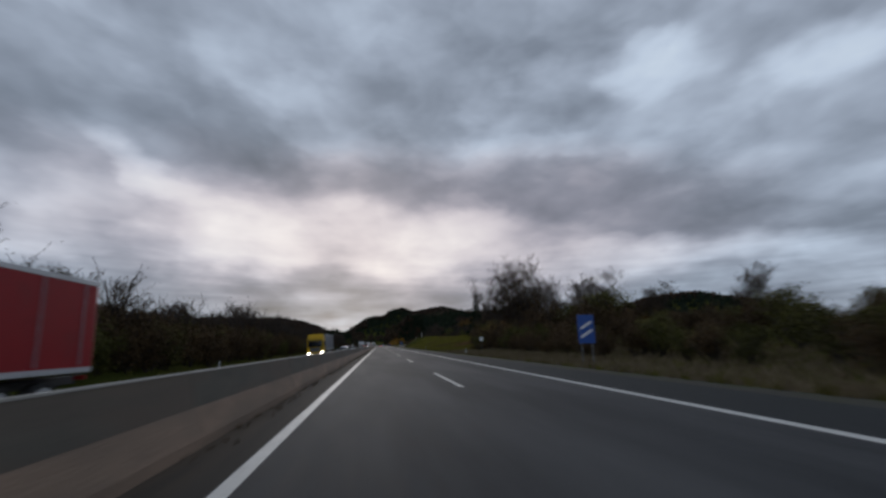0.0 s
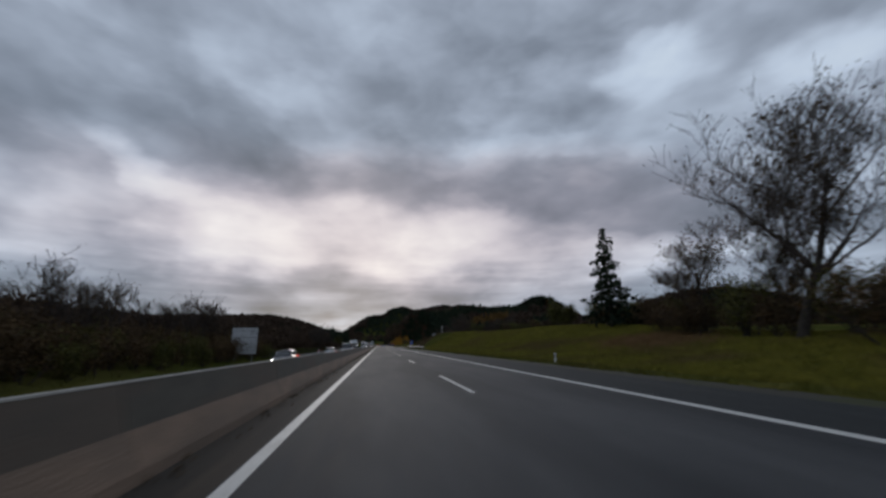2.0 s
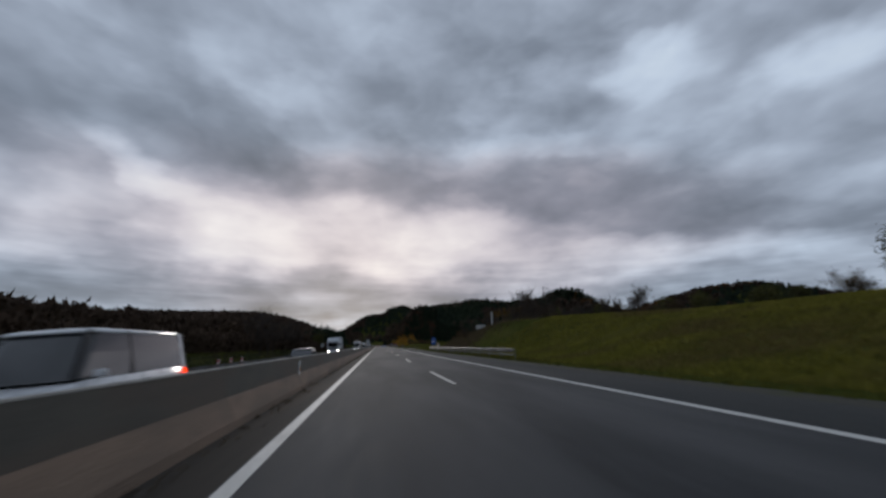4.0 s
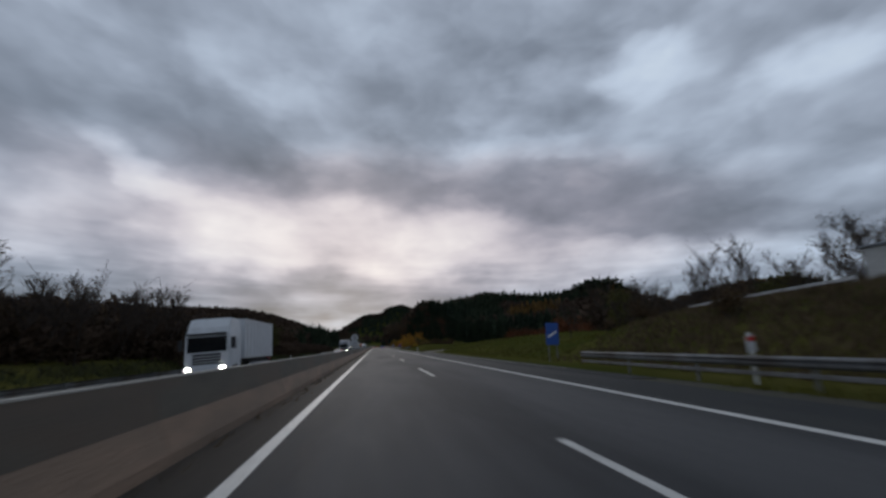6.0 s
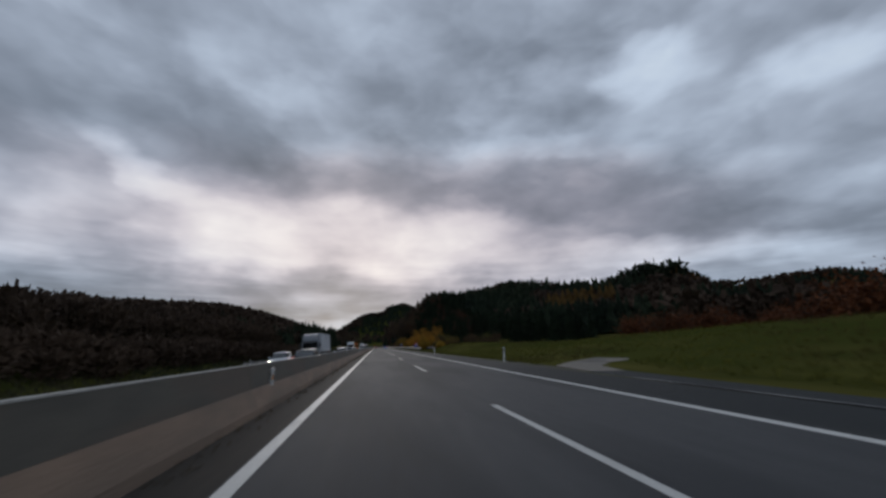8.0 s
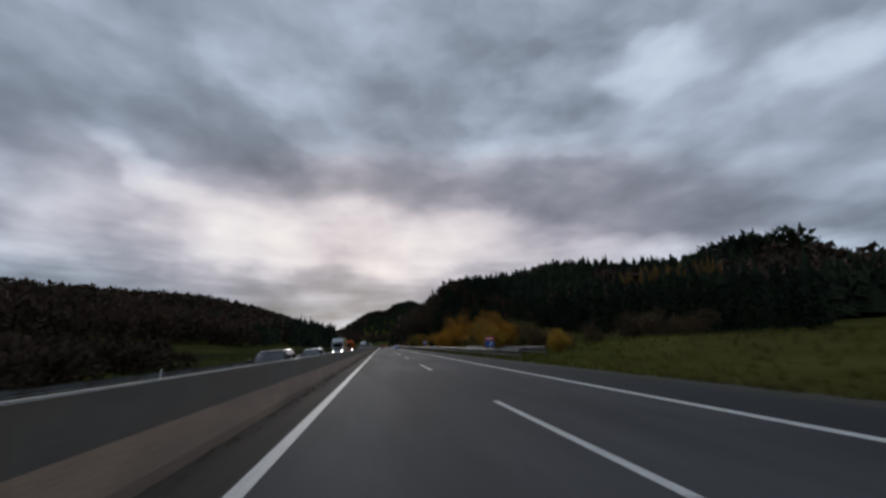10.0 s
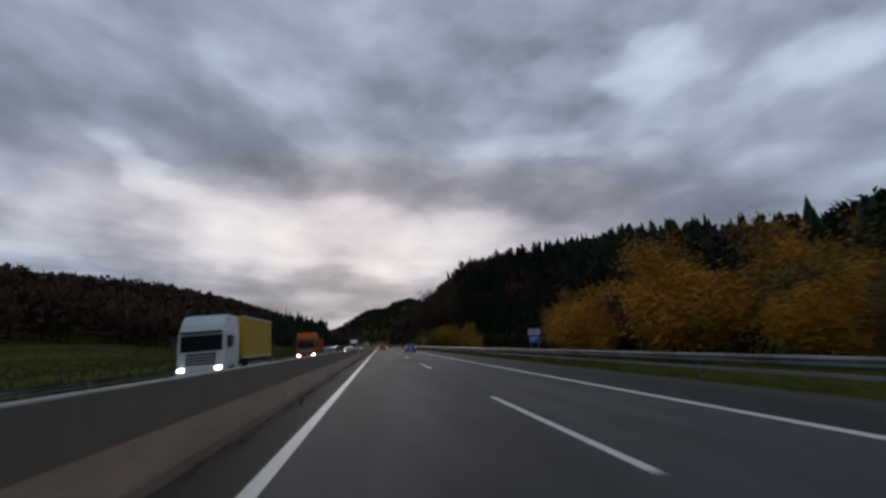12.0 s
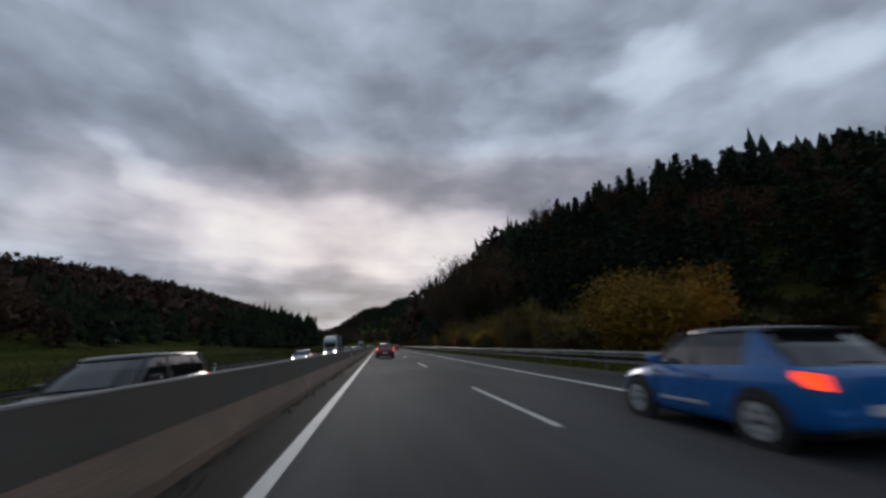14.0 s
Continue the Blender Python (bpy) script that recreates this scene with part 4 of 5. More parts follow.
for b_, sp in zip(brush, spots):
    tagged(b_, group="roadside brushwood")
    place(b_, sp, rng)
for b_, sp in zip(hedge, rows_h):
    tagged(b_, group="hedge bushes")
    place(b_, sp, rng)
# thin bare saplings above the hedge
sap = [broadleaf("bare_sapling", "thin leafless tree standing above the hedge", "tree", 6.0, sd, "brown_leaf", 160, 0.08, thin=0.02, spread=0.5, trunk_r=0.08, kids=(9, 5, 4, 2), levels=3, fill=0.2, first=0.3) for sd in (41, 42)]
for k, s_ in enumerate(sap):
    tagged(s_, group="bare saplings")
    place(s_, [(-21.5 + rng.uniform(-2.5, 3), y + 1.7 * k, rng.uniform(0.95, 1.4)) for y in [*np.arange(8, 132, 3.8), *np.arange(220, 264, 3.4)]] + [(42 + rng.uniform(-2, 5), y + 1.3 * k, rng.uniform(0.65, 1.1)) for y in np.arange(203, 266, 3.0)], rng)

# yellow and orange bushes
gold = [broadleaf("yellow_bush", "round bush full of yellow autumn leaves", "bush", 5.4, 51, "yellow_leaf", 22000, 0.10, spread=0.72, stems=5, trunk_r=0.07, kids=(6, 4, 3, 2), levels=3, fill=0.55, first=0.1),
        broadleaf("orange_tree", "spreading small tree with bright orange autumn leaves", "tree", 7.0, 52, "orange_leaf", 28000, 0.105, spread=0.7, stems=4, trunk_r=0.10, kids=(7, 4, 3, 2), levels=3, fill=0.5, first=0.12)]
place(gold[0], [(16.4, 514.5, 1.0), (16.2, 488.5, 0.56), (15.9, 484, 0.4), (15.5, 548, 0.6), (17.5, 415, 0.8), (15.6, 404, 0.55), (17, 575, 0.7), (16.2, 561, 0.55), (16, 592, 0.6), (18.2, 389.5, 0.42)], rng, 0.95, 1.05)
place(gold[1], [(16.8, 452, 0.78), (18.5, 444, 1.0), (17.6, 456.5, 0.8), (22, 449, 1.05), (25.5, 442, 1.15), (20.5, 437.5, 0.7), (27, 451, 1.0), (19, 409, 0.75), (20.5, 514, 0.75), (19.5, 540, 0.6), (16.8, 546, 0.45), (16.4, 570, 0.45), (16.6, 604, 0.5), (16.6, 500, 0.62), (24.6, 79.5, 0.58)], rng, 0.95, 1.05)
ochre = [broadleaf("ochre_bush", "dense bush with dull ochre and olive autumn leaves", "bush", 5.6, sd, "ochre_leaf", 22000, 0.10, spread=0.72, stems=5, trunk_r=0.08, kids=(6, 4, 3, 2), levels=3, fill=0.5, first=0.1) for sd in (53, 54)]
place(ochre[0], [(20.5, 434, 0.6), (18.4, 427, 0.45), (23.5, 428, 0.6), (21, 419.5, 0.5), (26, 434, 0.75), (27.5, 420, 0.6), (18.3, 401, 0.45), (17.6, 523, 0.85), (18.2, 541, 1.0), (18.8, 565, 1.1), (19.2, 592, 1.3), (35.5, 128.5, 0.55), (37, 131, 0.5), (23.0, 76.5, 0.85)], rng, 0.95, 1.05)
place(ochre[1], [(18.0, 431.5, 0.5), (21.5, 424.5, 0.5), (23.0, 440, 1.1), (19.2, 421, 0.45), (25, 413, 0.6), (22.5, 405, 0.6), (29, 428, 0.8), (18.4, 531.5, 0.9), (18.8, 552.5, 1.05), (19.2, 578, 1.2), (24.2, 72.5, 0.7)], rng, 0.95, 1.05)
for g_ in ochre:
    tagged(g_, group="autumn bushes")
for g_ in gold:
    tagged(g_, group="autumn bushes")
# single trees on the crests
lone = broadleaf("crest_tree", "lone tree with thin olive leaves on the bank's crest", "tree", 6.0, 61, "olive_leaf", 3600, 0.12, spread=0.62, trunk_r=0.14, kids=(12, 5, 4, 3), fill=0.4, first=0.06, thin=0.014)
place(lone, [(42.5, 165, 1.1), (44, 168.5, 1.05), (41.5, 162, 0.95), (45, 163, 1.0), (42, 233, 0.9), (-19.8, 299, 1.2), (45, 218, 0.9), (43, 246, 1.0), (50.0, 286, 1.55)], rng, 0.95, 1.1)
tagged(lone, group="crest trees")
grove = [broadleaf("crest_tree", "bare grey-brown tree in the grove on the bank's crest", "tree", 7.0, sd, "brown_leaf", 260, 0.09, spread=0.5, trunk_r=0.11, kids=(9, 5, 4, 2), fill=0.3, first=0.2, thin=0.016) for sd in (64, 65)]
for k, g_ in enumerate(grove):
    tagged(g_, group="crest trees")
    place(g_, [(29 + rng.uniform(-3, 6), y + 2.1 * k, rng.uniform(0.55, 0.95)) for y in np.arange(207, 262, 3.5)] + [(31.5 + k, 223 + 2 * k, 1.25)], rng)
rust = broadleaf("rust_bush", "low rust-red autumn bush at the meadow's edge", "bush", 2.8, 63, "rust_leaf", 1800, 0.12, spread=0.75, stems=5, trunk_r=0.05, kids=(6, 4, 3, 2), levels=3, fill=0.4, first=0.1)
place(rust, [(57 + rng.uniform(-9, 9), y, rng.uniform(1.2, 2.0)) for y in np.arange(314, 362, 2.6)], rng)
tagged(rust, group="rust-red bushes")

# the nearer spruces of the wood
spruce = [conifer("spruce_tree", "tall dark green spruce in the hillside wood", h, r, sd, whorls=30) for h, r, sd in ((13, 3.5, 71), (14.5, 3.9, 72), (12, 3.4, 73))]
spots = [[], [], []]
for y in np.arange(408, 640, 5.6):
    for x in np.arange(31, 62, 5.4):
        xx, yy, kind_ = x + rng.uniform(-2, 2), y + rng.uniform(-2, 2), rng.randrange(3)
        if yy < 452 and xx + max(0, (440 - yy) * 0.5) < 45:
            continue
        grown = np.interp(yy, [408, 530, 550, 580, 625], [11.0, 11.8, 14.5, 17.0, 19.5]) / (13.0, 14.5, 12.0)[kind_]
        spots[kind_].append((xx + max(0, (440 - yy) * 0.5), yy, grown * rng.uniform(0.84, 1.0)))
for s_, sp in zip(spruce, spots):
    tagged(s_, group="spruces of the hillside wood")
    place(s_, sp, rng, 0.98, 1.02)
# bare reddish trees standing among the spruces
bare = [broadleaf("bare_tree", "reddish-brown half-bare tree among dark spruces", "tree", 11.5, sd, "russet_leaf", 4200, 0.14, spread=0.6, trunk_r=0.16, kids=(10, 5, 4, 2), fill=0.4, first=0.12, thin=0.014) for sd in (91, 92)]
place(bare[0], [(37, 472, 0.72), (43, 486, 0.85), (33, 505, 0.8), (50, 508), (39, 530, 1.05), (34, 556, 1.2), (47, 560, 1.2), (30, 585, 1.3), (41, 612, 1.5)], rng, 0.9, 1.1)
place(bare[1], [(41, 465, 0.75), (34, 490, 0.75), (46, 498), (37, 517), (53, 526), (42, 545, 1.15), (31, 570, 1.2), (36, 597, 1.4), (50, 590, 1.3)], rng, 0.9, 1.1)
for b_ in bare:
    tagged(b_, group="bare trees in the wood")
# tall thin trees close to the road, with light between the trunks
high = [broadleaf("high_tree", "very tall thin half-bare tree close to the road", "tree", 24, sd, "brown_leaf", 1500, 0.2, spread=0.5, trunk_r=0.26, kids=(14, 6, 4, 3), fill=0.4, first=0.35, dense=0.3) for sd in (81, 82)]
place(high[0], [(17.5, 590), (21, 584, 0.95), (24, 593, 1.05), (19, 603, 0.95), (26, 577, 0.9), (16.5, 618, 0.9), (23, 611, 1.0)], rng, 0.94, 1.04)
place(high[1], [(19.5, 594), (22.5, 600, 1.0), (27, 587, 1.05), (17.5, 611, 0.9), (25, 605, 1.0), (20, 625, 0.95), (29, 600, 1.0)], rng, 0.94, 1.04)
for h_ in high:
    tagged(h_, group="high trees by the road")


# ======== woods (uncountable) ========
def wood(name, label, spots, template, mat, seed):
    """Many small trees in one mesh, from one tree shape turned, scaled and jittered."""
    nrng = np.random.default_rng(seed)
    tv, tf = template
    sp = np.asarray(spots, float)
    n = len(sp)
    ang = nrng.uniform(0, 2 * np.pi, n)
    jit = 1 + nrng.normal(0, 0.09, (n, len(tv), 1))
    v = np.repeat(tv[None], n, 0) * jit
    c, s_ = np.cos(ang)[:, None], np.sin(ang)[:, None]
    x = (v[..., 0] * c - v[..., 1] * s_) * sp[:, 3:4] * sp[:, 4:5]
    y = (v[..., 0] * s_ + v[..., 1] * c) * sp[:, 3:4] * sp[:, 4:5]
    z = v[..., 2] * sp[:, 3:4]
    allv = np.stack([x + sp[:, :1], y + sp[:, 1:2], z + sp[:, 2:3]], -1).reshape(-1, 3)
    allf = [tuple(int(i) + len(tv) * k for i in f) for k in range(n) for f in tf]
    return tagged(part(name, (allv, allf), mat), label, "forest", kind="stuff")


def far_conifer(tiers=10, pts=9):
    nrng = np.random.default_rng(5)
    v, f = [], []
    for k in range(tiers):
        fr = k / tiers
        zb, zt = 0.10 + 0.80 * fr, 0.10 + 0.80 * fr + 0.30 * (1 - 0.45 * fr)
        r = 0.17 * (1 - fr) ** 0.8 + 0.012
        o = len(v)
        v.append((0, 0, min(zt, 1.0 if k == tiers - 1 else 0.97)))
        for j in range(pts):
            a_ = 2 * np.pi * (j + 0.37 * k) / pts
            rr = r * (1.12 if j % 2 else 0.62) * nrng.uniform(0.8, 1.2)
            v.append((rr * np.cos(a_), rr * np.sin(a_), zb - 0.03 * (j % 2) + nrng.normal(0, 0.012)))
        for j in range(pts):
            f.append((o, o + 1 + j, o + 1 + (j + 1) % pts))
    o = len(v)
    v += [(0.02, 0, -0.05), (-0.01, 0.017, -0.05), (-0.01, -0.017, -0.05), (0, 0, 0.5)]
    f += [(o, o + 1, o + 3), (o + 1, o + 2, o + 3), (o + 2, o, o + 3)]
    return np.array(v), f


def far_broadleaf(n=84, size=0.088):
    nrng = np.random.default_rng(6)
    d = nrng.normal(size=(n, 3))
    d /= np.linalg.norm(d, axis=1)[:, None]
    c = d * nrng.uniform(0.25, 1.0, (n, 1)) ** 0.5 * np.array([0.30, 0.30, 0.48]) + np.array([0, 0, 0.48])
    v, f = leaf_quads(c, size, nrng)
    f = [tuple(int(i) for i in q) for q in f]
    v = list(map(tuple, v))
    o = len(v)
    v += [(0.03, 0, -0.05), (-0.015, 0.026, -0.05), (-0.015, -0.026, -0.05), (0, 0, 0.75)]
    f += [(o, o + 1, o + 3), (o + 1, o + 2, o + 3), (o + 2, o, o + 3)]
    return np.array(v), f


def scatter(x0, x1, y0, y1, gap, keep, seed, hmin, hmax, fat=1.0):
    nrng = np.random.default_rng(seed)
    xs, ys = np.meshgrid(np.arange(x0, x1, gap), np.arange(y0, y1, gap))
    xs = (xs + nrng.uniform(-0.5, 0.5, xs.shape) * gap).ravel()
    ys = (ys + nrng.uniform(-0.5, 0.5, ys.shape) * gap).ravel()
    k = keep(xs, ys)
    xs, ys = xs[k], ys[k]
    n = len(xs)
    return np.stack([xs, ys, land(xs, ys) - 0.3, nrng.uniform(hmin, hmax, n), fat * nrng.uniform(0.85, 1.25, n)], 1)


CON, BRO, BUSHY = far_conifer(), far_broadleaf(), far_broadleaf(300, 0.045)
patch = lambda x, y, s, ph: np.sin(x / s + ph) + np.sin(y / (s * 0.8) + 1.7 * ph) + 0.6 * np.sin((x + y) / (s * 0.4))
# hillside beside the road's end
near_keep = lambda x, y: (x > 33 + np.maximum(0, 475 - y) * 0.35) & (land(x, y) > 0.3)
sp = scatter(26, 170, 425, 900, 4.6, near_keep, 1, 11.5, 15.0, 1.4)
sp = sp[(sp[:, 0] > 60) | (sp[:, 1] > 640)]
sp[:, 3] *= np.interp(sp[:, 1], [500, 560, 620, 700], [1.0, 1.1, 1.3, 1.45])
con = patch(sp[:, 0], sp[:, 1], 26, 0.4) > -0.45
larch = (((sp[:, 0] - 119) / 21) ** 2 + ((sp[:, 1] - 503) / 17) ** 2 < 1)
wood("spruce_wood", "dark spruce wood covering the hillside beside the road", sp[con & ~larch], CON, M["far_needle"], 2)
wood("larch_wood", "rust-yellow autumn larches on top of the wooded hill", sp[larch], CON, M["larch"], 25)
con = con | larch
sp2 = sp[~con].copy()
sp2[:, 3] *= 0.85
wood("bare_wood", "brown leafless trees among the spruces on the hillside", sp2, BRO, M["far_brown"], 3)
tall_keep = lambda x, y: (x > 17 + np.maximum(0, 640 - y) * 0.1)
sp3 = scatter(17, 62, 628, 1100, 5.0, tall_keep, 21, 20, 26, 0.85)
mix_ = patch(sp3[:, 0], sp3[:, 1], 17, 0.2) > 0.1
wood("tall_wood", "tall dark spruces close beside the far road", sp3[mix_], CON, M["far_needle"], 22)
wood("tall_bare_wood", "tall brown leafless trees close beside the far road", sp3[~mix_], BRO, M["far_brown"], 23)
# hill further right, and the crest
hill_keep = lambda x, y: (land(x, y) > 6) & ((x > 165) | (y < 425))
sp = np.concatenate([scatter(60, 300, 330, 760, 8.0, hill_keep, 4, 11, 16, 1.3), scatter(300, 780, 480, 1000, 14.0, hill_keep, 24, 12, 18, 1.7)])
con = patch(sp[:, 0], sp[:, 1], 45, 1.1) > 0.35
wood("hill_spruces", "dark spruce wood on the distant hill", sp[con], CON, M["far_needle"], 5)
sp2 = sp[~con]
r_ = patch(sp2[:, 0], sp2[:, 1], 30, 0.3) > 1.0
wood("hill_bare_wood", "brown leafless wood on the distant hill", sp2[~r_], BRO, M["far_brown"], 6)
wood("hill_autumn_wood", "rust-coloured autumn trees on the distant hill", sp2[r_], BRO, M["far_rust"], 7)
clump = scatter(182, 212, 508, 545, 6.0, lambda x, y: x > 0, 31, 17, 22, 1.7)
wood("hill_clump", "clump of taller dark trees on the hill's crest", clump, BUSHY, M["far_needle"], 32)
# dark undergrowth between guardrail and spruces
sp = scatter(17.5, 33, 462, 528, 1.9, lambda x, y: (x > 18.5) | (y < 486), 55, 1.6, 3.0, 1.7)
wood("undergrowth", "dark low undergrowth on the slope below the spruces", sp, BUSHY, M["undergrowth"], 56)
# thicket between the oncoming lanes and the ridge
sp = np.concatenate([scatter(-36, -17.5, 258, 398, 2.6, lambda x, y: x < -17, 51, 2.0, 3.2, 1.9), scatter(-27, -20, 150, 262, 2.4, lambda x, y: x < -17, 52, 2.6, 3.9, 1.6)])
wood("thicket", "dense low brown thicket beyond the oncoming carriageway", sp, BUSHY, M["far_brown"], 53)
# ridge beyond the oncoming lanes
left_keep = lambda x, y: ((y > 330) | (x < -95)) & (x < -46 - np.interp(y, [0, 300, 420, 700], [0, 0, 34, 10])) & (land(x, y) > np.interp(y, [0, 300, 500], [1.0, 1.0, 1.2]))
sp = scatter(-330, -44, 120, 1300, 9.0, left_keep, 8, 9, 14, 1.4)
con = (patch(sp[:, 0], sp[:, 1], 50, 2.3) > 1.25) & (sp[:, 1] > 420)
wood("ridge_spruces", "dark spruces along the wooded ridge", sp[con], CON, M["far_needle"], 9)
front = (sp[:, 0] > -135) & (sp[:, 1] < 640)
wood("ridge_bare_wood", "brown leafless wood covering the long ridge", sp[~con & ~front], BRO, M["far_brown"], 10)
wood("ridge_edge_wood", "brown leafless trees along the ridge's lower edge", sp[~con & front], far_broadleaf(230, 0.050), M["far_brown"], 54)
# woods near the vanishing road
gap_keep = lambda x, y: ((np.abs(x - 4) > 26) | (y > 1540)) & (np.abs(x) < 420)
sp = scatter(-420, 560, 1150, 2700, 24.0, gap_keep, 11, 13, 19, 2.0)
sp = sp[(land(sp[:, 0], sp[:, 1]) > 6) | (np.abs(sp[:, 0]) > 150)]
sp = np.concatenate([sp, scatter(-215, 440, 1760, 2120, 15.0, lambda x, y: land(x, y) > 4, 41, 14, 20, 2.0)])
con = patch(sp[:, 0], sp[:, 1], 60, 0.9) > 0.5
wood("far_spruces", "dark wood on the farthest hills", sp[con], CON, M["far_needle"], 12)
wood("far_bare_wood", "brownish wood on the farthest hills", sp[~con], BRO, M["far_brown"], 13)
# dark stand of trees beside the far oncoming lanes
sp = scatter(-86, -52, 690, 884, 5.0, lambda x, y: x < -50, 14, 0.84, 1.0, 1.0)
sp[:, 4] *= 14 / (1.2 + 0.066 * (sp[:, 1] - 492)) + 0.35
sp[:, 3] *= 1.2 + 0.066 * (sp[:, 1] - 492)
wood("far_stand", "dark stand of trees close beside the far oncoming lanes", sp, CON, M["far_needle"], 15)


# ======== grass tufts ========
def tufts(name, label, xs, ys, zs, height, mat, seed, blades=5):
    nrng = np.random.default_rng(seed)
    n = len(xs) * blades
    x, y, z = (np.repeat(q, blades) for q in (xs, ys, zs))
    x, y = x + nrng.normal(0, 0.10, n), y + nrng.normal(0, 0.10, n)
    h = height * nrng.uniform(0.5, 1.3, n)
    a_ = nrng.uniform(0, 2 * np.pi, n)
    w = 0.018 + 0.02 * nrng.random(n)
    lx, ly = nrng.normal(0, 0.35, n) * h, nrng.normal(0, 0.35, n) * h
    v = np.stack([np.stack([x - np.cos(a_) * w, y - np.sin(a_) * w, z - 0.03], -1), np.stack([x + np.cos(a_) * w, y + np.sin(a_) * w, z - 0.03], -1),
                  np.stack([x + lx, y + ly, z + h], -1)], 1).reshape(-1, 3)
    return tagged(part(name, (v, np.arange(3 * n).reshape(n, 3)), mat), label, "grass", kind="stuff")


nr = np.random.default_rng(77)
n = 46000
ty = nr.uniform(0, 640, n)
tx = 11.7 + nr.random(n) ** 1.4 * 24
rx, ry = np.array(ramp_mid).T
near_ramp = np.min([np.hypot(tx - px, ty - py) for px, py in zip(np.interp(np.linspace(0, 7, 60), range(8), rx), np.interp(np.linspace(0, 7, 60), range(8), ry))], axis=0)
ok = near_ramp > 3.0
tx, ty = tx[ok], ty[ok]
tufts("bank_grass", "rough green and yellowish grass on the roadside bank", tx, ty, land(tx, ty), 0.24, M["blade"], 78)
n = 60000
ty = nr.uniform(74, 196, n)
tx = 13.5 + nr.random(n) * 22
ok = (ty > 112) | (tx < 20 + np.clip(ty - 78, 0, 12))
tufts("meadow_grass", "yellowish green meadow grass on the long bank", tx[ok], ty[ok], land(tx[ok], ty[ok]), 0.22, M["meadow"], 84)
n = 9000
ty = nr.uniform(0, 640, n)
tx = -13.3 - nr.random(n) ** 1.5 * 22
tufts("far_bank_grass", "rough grass beyond the oncoming carriageway", tx, ty, land(tx, ty), 0.34, M["blade"], 79)
n = 2400
ty = nr.uniform(0, 560, n)
tx = nr.uniform(-0.88, -0.66, n)
tufts("median_weeds", "dry brown weeds along the foot of the barrier", tx, ty, np.zeros(n) + 0.0, 0.06, M["dry"], 80, 3)
n = 9000
ty = nr.uniform(-5, 74, n)
tx = 11.9 + nr.random(n) ** 1.2 * 11
tufts("leaf_litter", "brown dead grass and leaf litter under the roadside trees", tx, ty, land(tx, ty), 0.30, M["litter"], 81, 5)
n = 30000
ty = nr.uniform(340, 760, n)
tx = -15.0 - nr.random(n) ** 1.3 * 62
tufts("field_weeds", "dark green weeds on the low field beyond the oncoming carriageway", tx, ty, land(tx, ty), 0.42, M["weeds"], 85, 4)
n = 9000
ty = nr.uniform(148, 345, n)
tx = -13.5 - nr.random(n) * 6.5
tufts("ditch_weeds", "dark dead weeds along the ditch by the far guardrail", tx, ty, land(tx, ty), 0.40, M["weeds"], 86, 4)
n = 2600
ty = nr.normal(106.5, 2.6, n)
tx = 24.5 + nr.normal(0, 1.7, n)
ok = tx > 12.2
tufts("tawny_grass", "patch of tawny dry grass on the bank", tx[ok], ty[ok], land(tx[ok], ty[ok]), 0.34, M["tawny"], 82, 5)
n = 15000
ty = 200 + 40 * nr.beta(2.0, 2.0, n)
tx = 14.0 + nr.random(n) * 21
tufts("brown_grass", "dead brown grass on the bank above the guardrail", tx, ty, land(tx, ty), 0.32, M["dry"], 83, 5)

# ======== vehicles ========
def wheel(parent, x, y, r, width, side):
    turn = pose(x, y, r, 0, 90, 0)
    tyre = part("wheel", cyl(r, width, turn, 24, bevel=0.03), M["tyre"], parent, smooth=False)
    part("rim", cyl(r * 0.66, width + 0.012, turn, 18, bevel=0.01), M["black"], tyre, "dark rim well")
    lip = bmesh.new()
    for k in range(20):
        a0, a1 = 2 * math.pi * k / 20, 2 * math.pi * (k + 1) / 20
        xx = x + side * (width / 2 + 0.009)
        lip.faces.new([lip.verts.new((xx, y + q * math.cos(t), r + q * math.sin(t))) for q, t in ((r * 0.70, a0), (r * 0.70, a1), (r * 0.50, a1), (r * 0.50, a0))])
    part("rim_lip", lip, M["rim"], tyre, "alloy rim")
    hub = bmesh.new()
    for k in range(5):
        a_ = 2 * math.pi * k / 5
        box(0, 0, 0, 0.02, r * 0.26, r * 0.62, bm=hub)
        bmesh.ops.transform(hub, matrix=pose(x + side * (width / 2 + 0.010), y, r, math.degrees(a_)) @ Matrix.Translation((0, 0, r * 0.30)), verts=hub.verts[-8:])
    part("spoke_star", hub, M["rim"], tyre, "alloy spokes")
    return tyre


def ring(y, w, z0, z1, crown=0.0, tuck=0.06, n=5):
    """One cross-section of a car's lower body: sill to shoulder line, both sides, with a crowned top."""
    half = [(w - tuck, z0), (w - 0.01, z0 + 0.10), (w, z0 + (z1 - z0) * 0.45), (w - 0.015, z0 + (z1 - z0) * 0.72), (w - 0.05, z1 - 0.02), (w - 0.10, z1)]
    mid = [(w * 0.45, z1 + crown * 0.8), (0.0, z1 + crown)]
    pts = half + mid
    full = pts + [(-x, z) for x, z in pts[-2::-1]]
    return [(x, y, z) for x, z in full]


